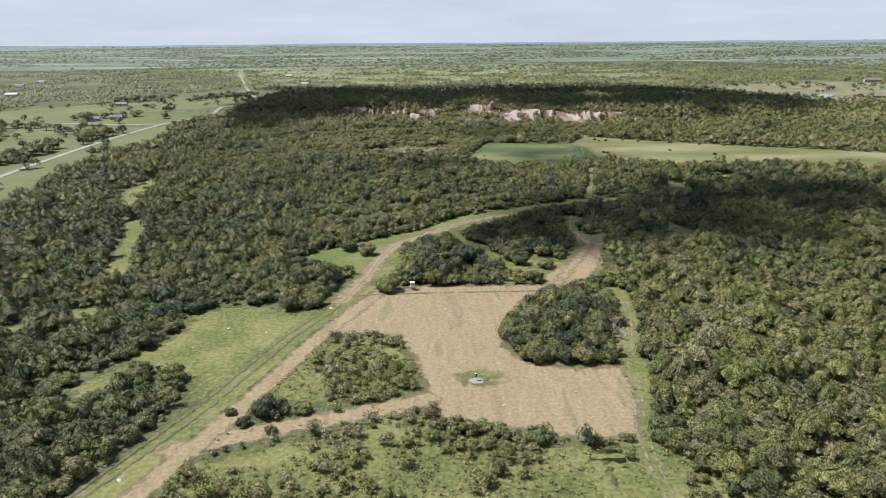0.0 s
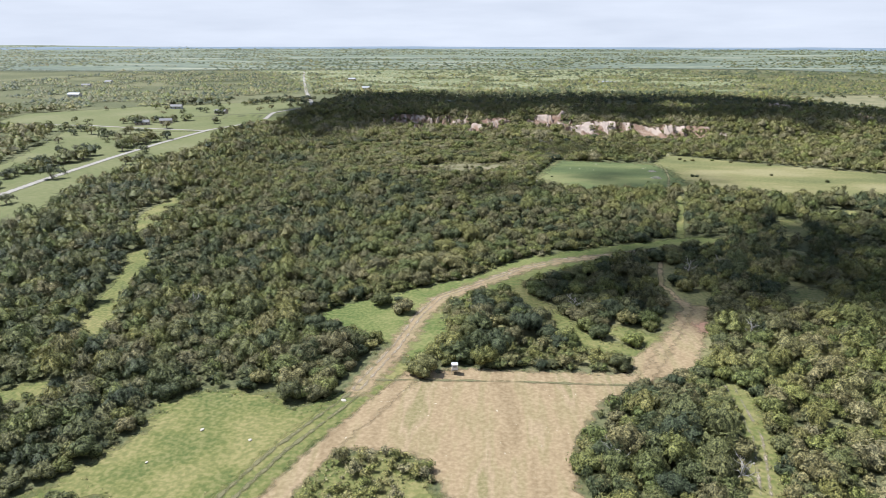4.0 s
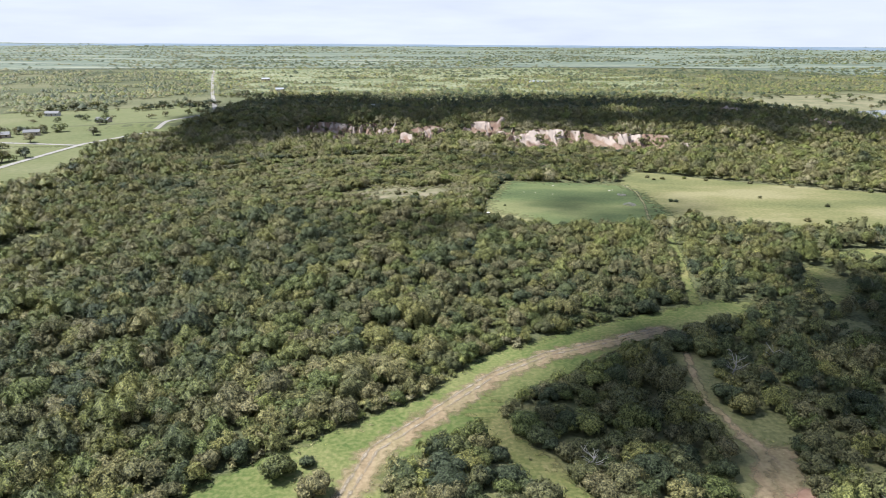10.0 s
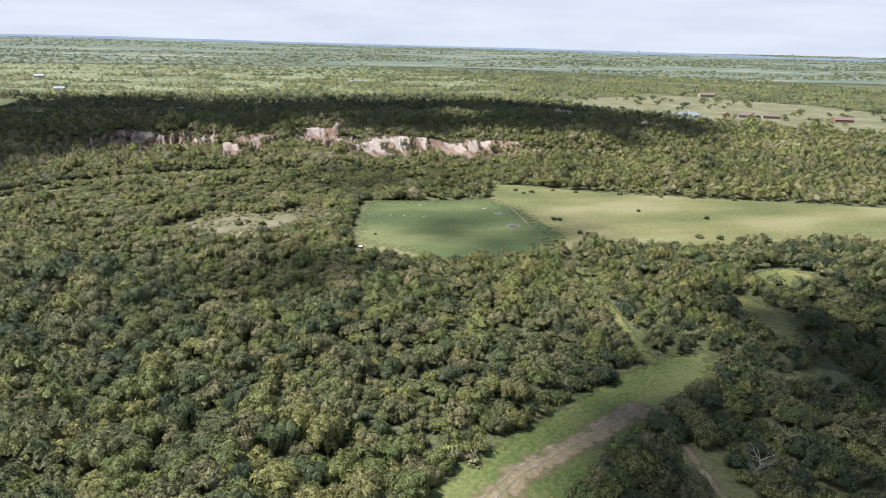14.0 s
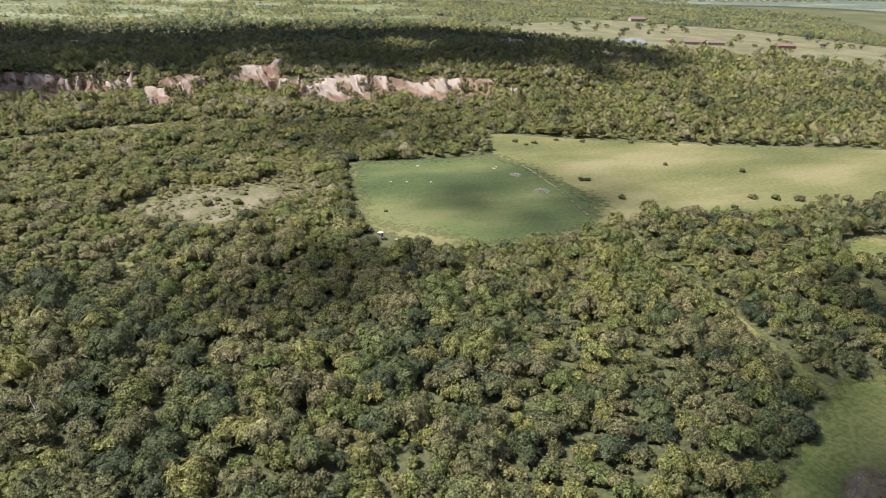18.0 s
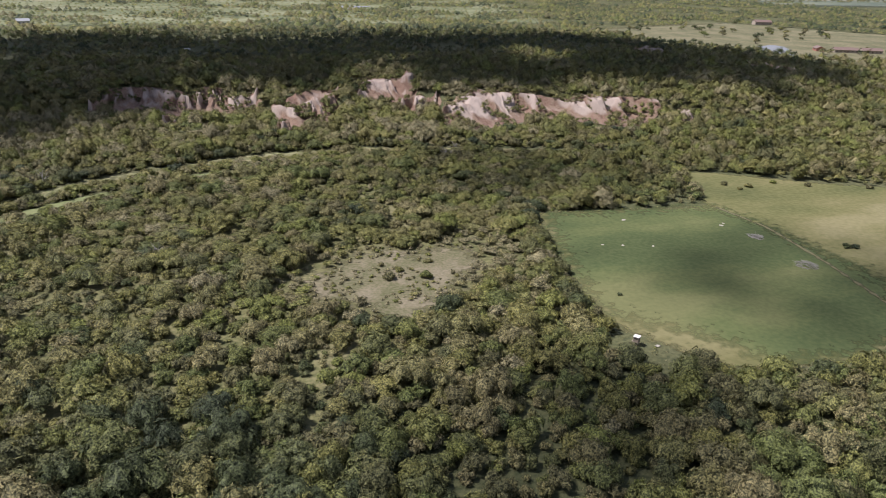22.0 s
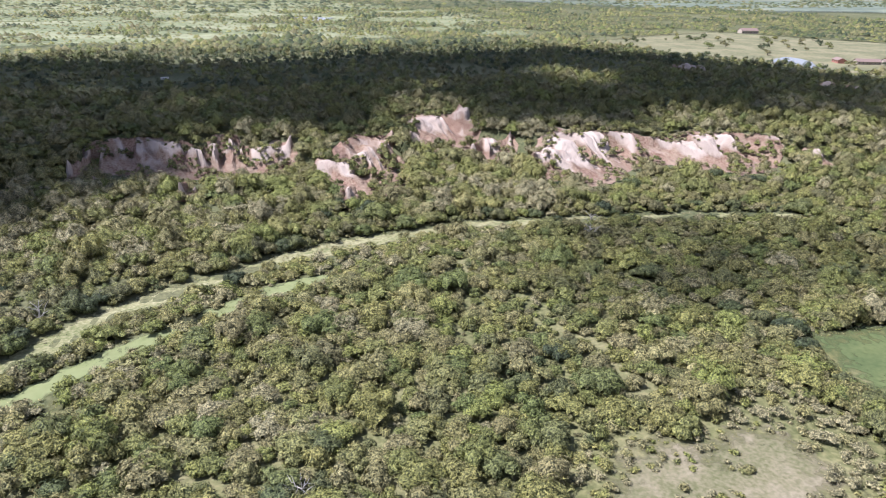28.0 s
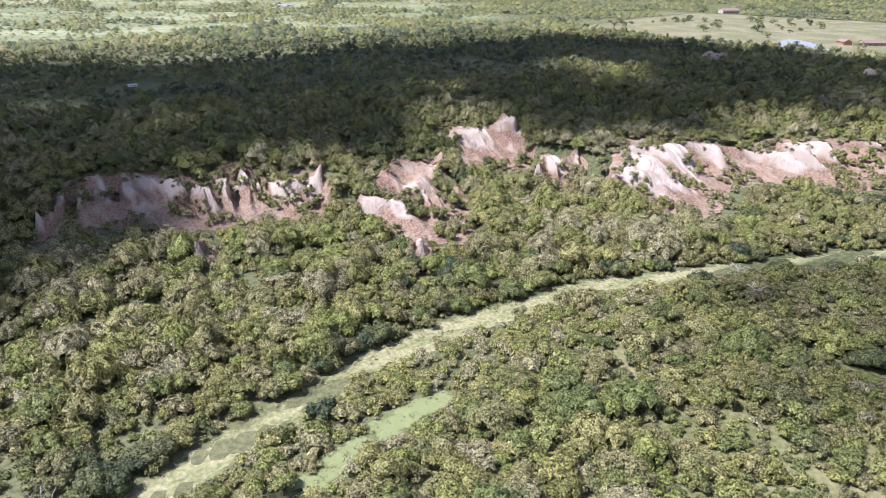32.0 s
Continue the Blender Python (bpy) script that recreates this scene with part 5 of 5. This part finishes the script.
def farm_house(px, py, wide, deep, high, wall, roof, turned, label):
    t = root("farm_house", label, "house", "farm buildings far off")
    w, d = wide / 2, deep / 2
    ridge = high + deep * 0.24
    bm = bmesh.new()
    ends = [[bm.verts.new((x1, y1, z1)) for y1, z1 in ((-d, -0.5), (d, -0.5), (d, high), (0, ridge), (-d, high))] for x1 in (-w, w)]
    bm.faces.new(ends[0][::-1])
    bm.faces.new(ends[1])
    for i in range(5):
        bm.faces.new((ends[0][i], ends[0][(i + 1) % 5], ends[1][(i + 1) % 5], ends[1][i]))
    shell = part("wall", bm, M_WALLS[wall], t)
    for sy in (-1, 1):
        bm = bmesh.new()
        low, top = high - 0.15, ridge + 0.05
        vs = [bm.verts.new((x1, y1, z1)) for x1 in (-w - 0.5, w + 0.5) for y1, z1 in ((sy * (d + 0.6), low - 0.12), (0, top), (0, top + 0.2), (sy * (d + 0.6), low + 0.08))]
        for f in ((0, 1, 2, 3), (7, 6, 5, 4), (0, 4, 5, 1), (1, 5, 6, 2), (2, 6, 7, 3), (3, 7, 4, 0)):
            bm.faces.new([vs[i] for i in f])
        bmesh.ops.recalc_face_normals(bm, faces=bm.faces)
        part("roof", bm, M_ROOFS[roof], t)
    for k in range(max(2, int(wide / 4))):
        at = -w + wide * (k + 0.5) / max(2, int(wide / 4))
        for sy in (-1, 1):
            part("window", boxed(at - 0.55, at + 0.55, sy * d - 0.05, sy * d + 0.05, 1.0, 2.2), M_GLASS, shell)
    part("door", boxed(-0.1, 0.9, -d - 0.06, -d + 0.04, -0.1, 2.05), M_DOOR, shell)
    t.matrix_basis = pose(px, py, float(height(px, py)) + 0.2, 0, 0, turned)


for (px1, py1), (wide, deep, high, wall, roof, turned) in zip(FARMS, [(13, 8, 2.8, 1, 1, 20), (12, 7, 3, 1, 1, 20), (14, 8, 3, 0, 1, 5), (13, 7, 3, 1, 1, -10), (18, 9, 4, 0, 0, 0), (15, 9, 3.5, 0, 1, 10), (16, 9, 3.5, 0, 1, -15), (12, 8, 3.5, 0, 0, 15), (15, 9, 3.5, 1, 0, 0), (24, 9, 3, 1, 2, -25), (14, 8, 3, 2, 2, 60), (20, 9, 3, 1, 2, -25), (22, 9, 3, 2, 2, -20), (26, 12, 4, 1, 2, -15)]):
    farm_house(px1, py1, wide, deep, high, wall, roof, turned, ("white" if wall == 0 else "tan" if wall == 1 else "red-brown") + " farm building with a " + ("silver metal" if roof == 0 else "grey shingle" if roof == 1 else "rust-red") + " gable roof")

trailer = root("camper_trailer", "white box trailer parked among dark trees", "trailer")
shell = part("body", boxed(-4, 4, -1.3, 1.3, 0.7, 3.1, bevel=0.12), M_WALLS[0], trailer)
for at in (-2, 0, 2):
    part("window", boxed(at - 0.5, at + 0.5, -1.33, -1.28, 1.7, 2.4), M_GLASS, shell)
M_TYRE = paint("black_rubber", (0.02, 0.02, 0.02), 0.8)
for at in (-0.6, 0.6):
    for sy in (-1, 1):
        bm = bmesh.new()
        bmesh.ops.create_cone(bm, segments=20, radius1=0.38, radius2=0.38, depth=0.24, cap_ends=True, matrix=Matrix.Translation((at, sy * 1.15, 0.38)) @ Matrix.Rotation(math.pi / 2, 4, "X"))
        part("wheel", bm, M_TYRE, trailer)
part("drawbar", boxed(4, 5.4, -0.1, 0.1, 0.6, 0.72), M_STEEL, trailer)
trailer.matrix_basis = pose(-74, 957, float(height(-74, 957)) + 0.05, 0, 0, 10) @ Matrix.Diagonal((0.6, 0.6, 0.6, 1))

M_WATER, wn2, wl2, wp2 = material("pond_water")
wp2.inputs["Roughness"].default_value, wp2.inputs["Base Color"].default_value = 0.08, (0.10, 0.11, 0.10, 1)
wave = wn2.new("ShaderNodeBump")
wave.inputs["Strength"].default_value = 0.08
wl2.new(noise_at(wn2, wl2, 1.5, 3.0), wave.inputs["Height"])
wl2.new(wave.outputs["Normal"], wp2.inputs["Normal"])
for ring in ([(516, 993), (545, 1006), (542, 984), (509, 939), (493, 919), (475, 919), (500, 952), (484, 968)], [(88, 1573), (163, 1612), (226, 1592), (144, 1492), (93, 1506)]):
    xs, ys = zip(*ring)
    gx, gy = np.meshgrid(np.arange(min(xs) - 8, max(xs) + 9, 4.0), np.arange(min(ys) - 8, max(ys) + 9, 4.0))
    d = in_shape(gx, gy, ring) + 8 * (vnoise(gx, gy, 20, 81) - 0.5)
    v, q, _ = sheet(gx[0], gy[:, 0], d > 0, 0 * gx + float(height(sum(xs) / len(xs), sum(ys) / len(ys))) + 0.9)
    tagged(new("water", mesh_from("water", v, q, [M_WATER], True)), "pale still stock pond in open pasture", "pond", kind="structure")
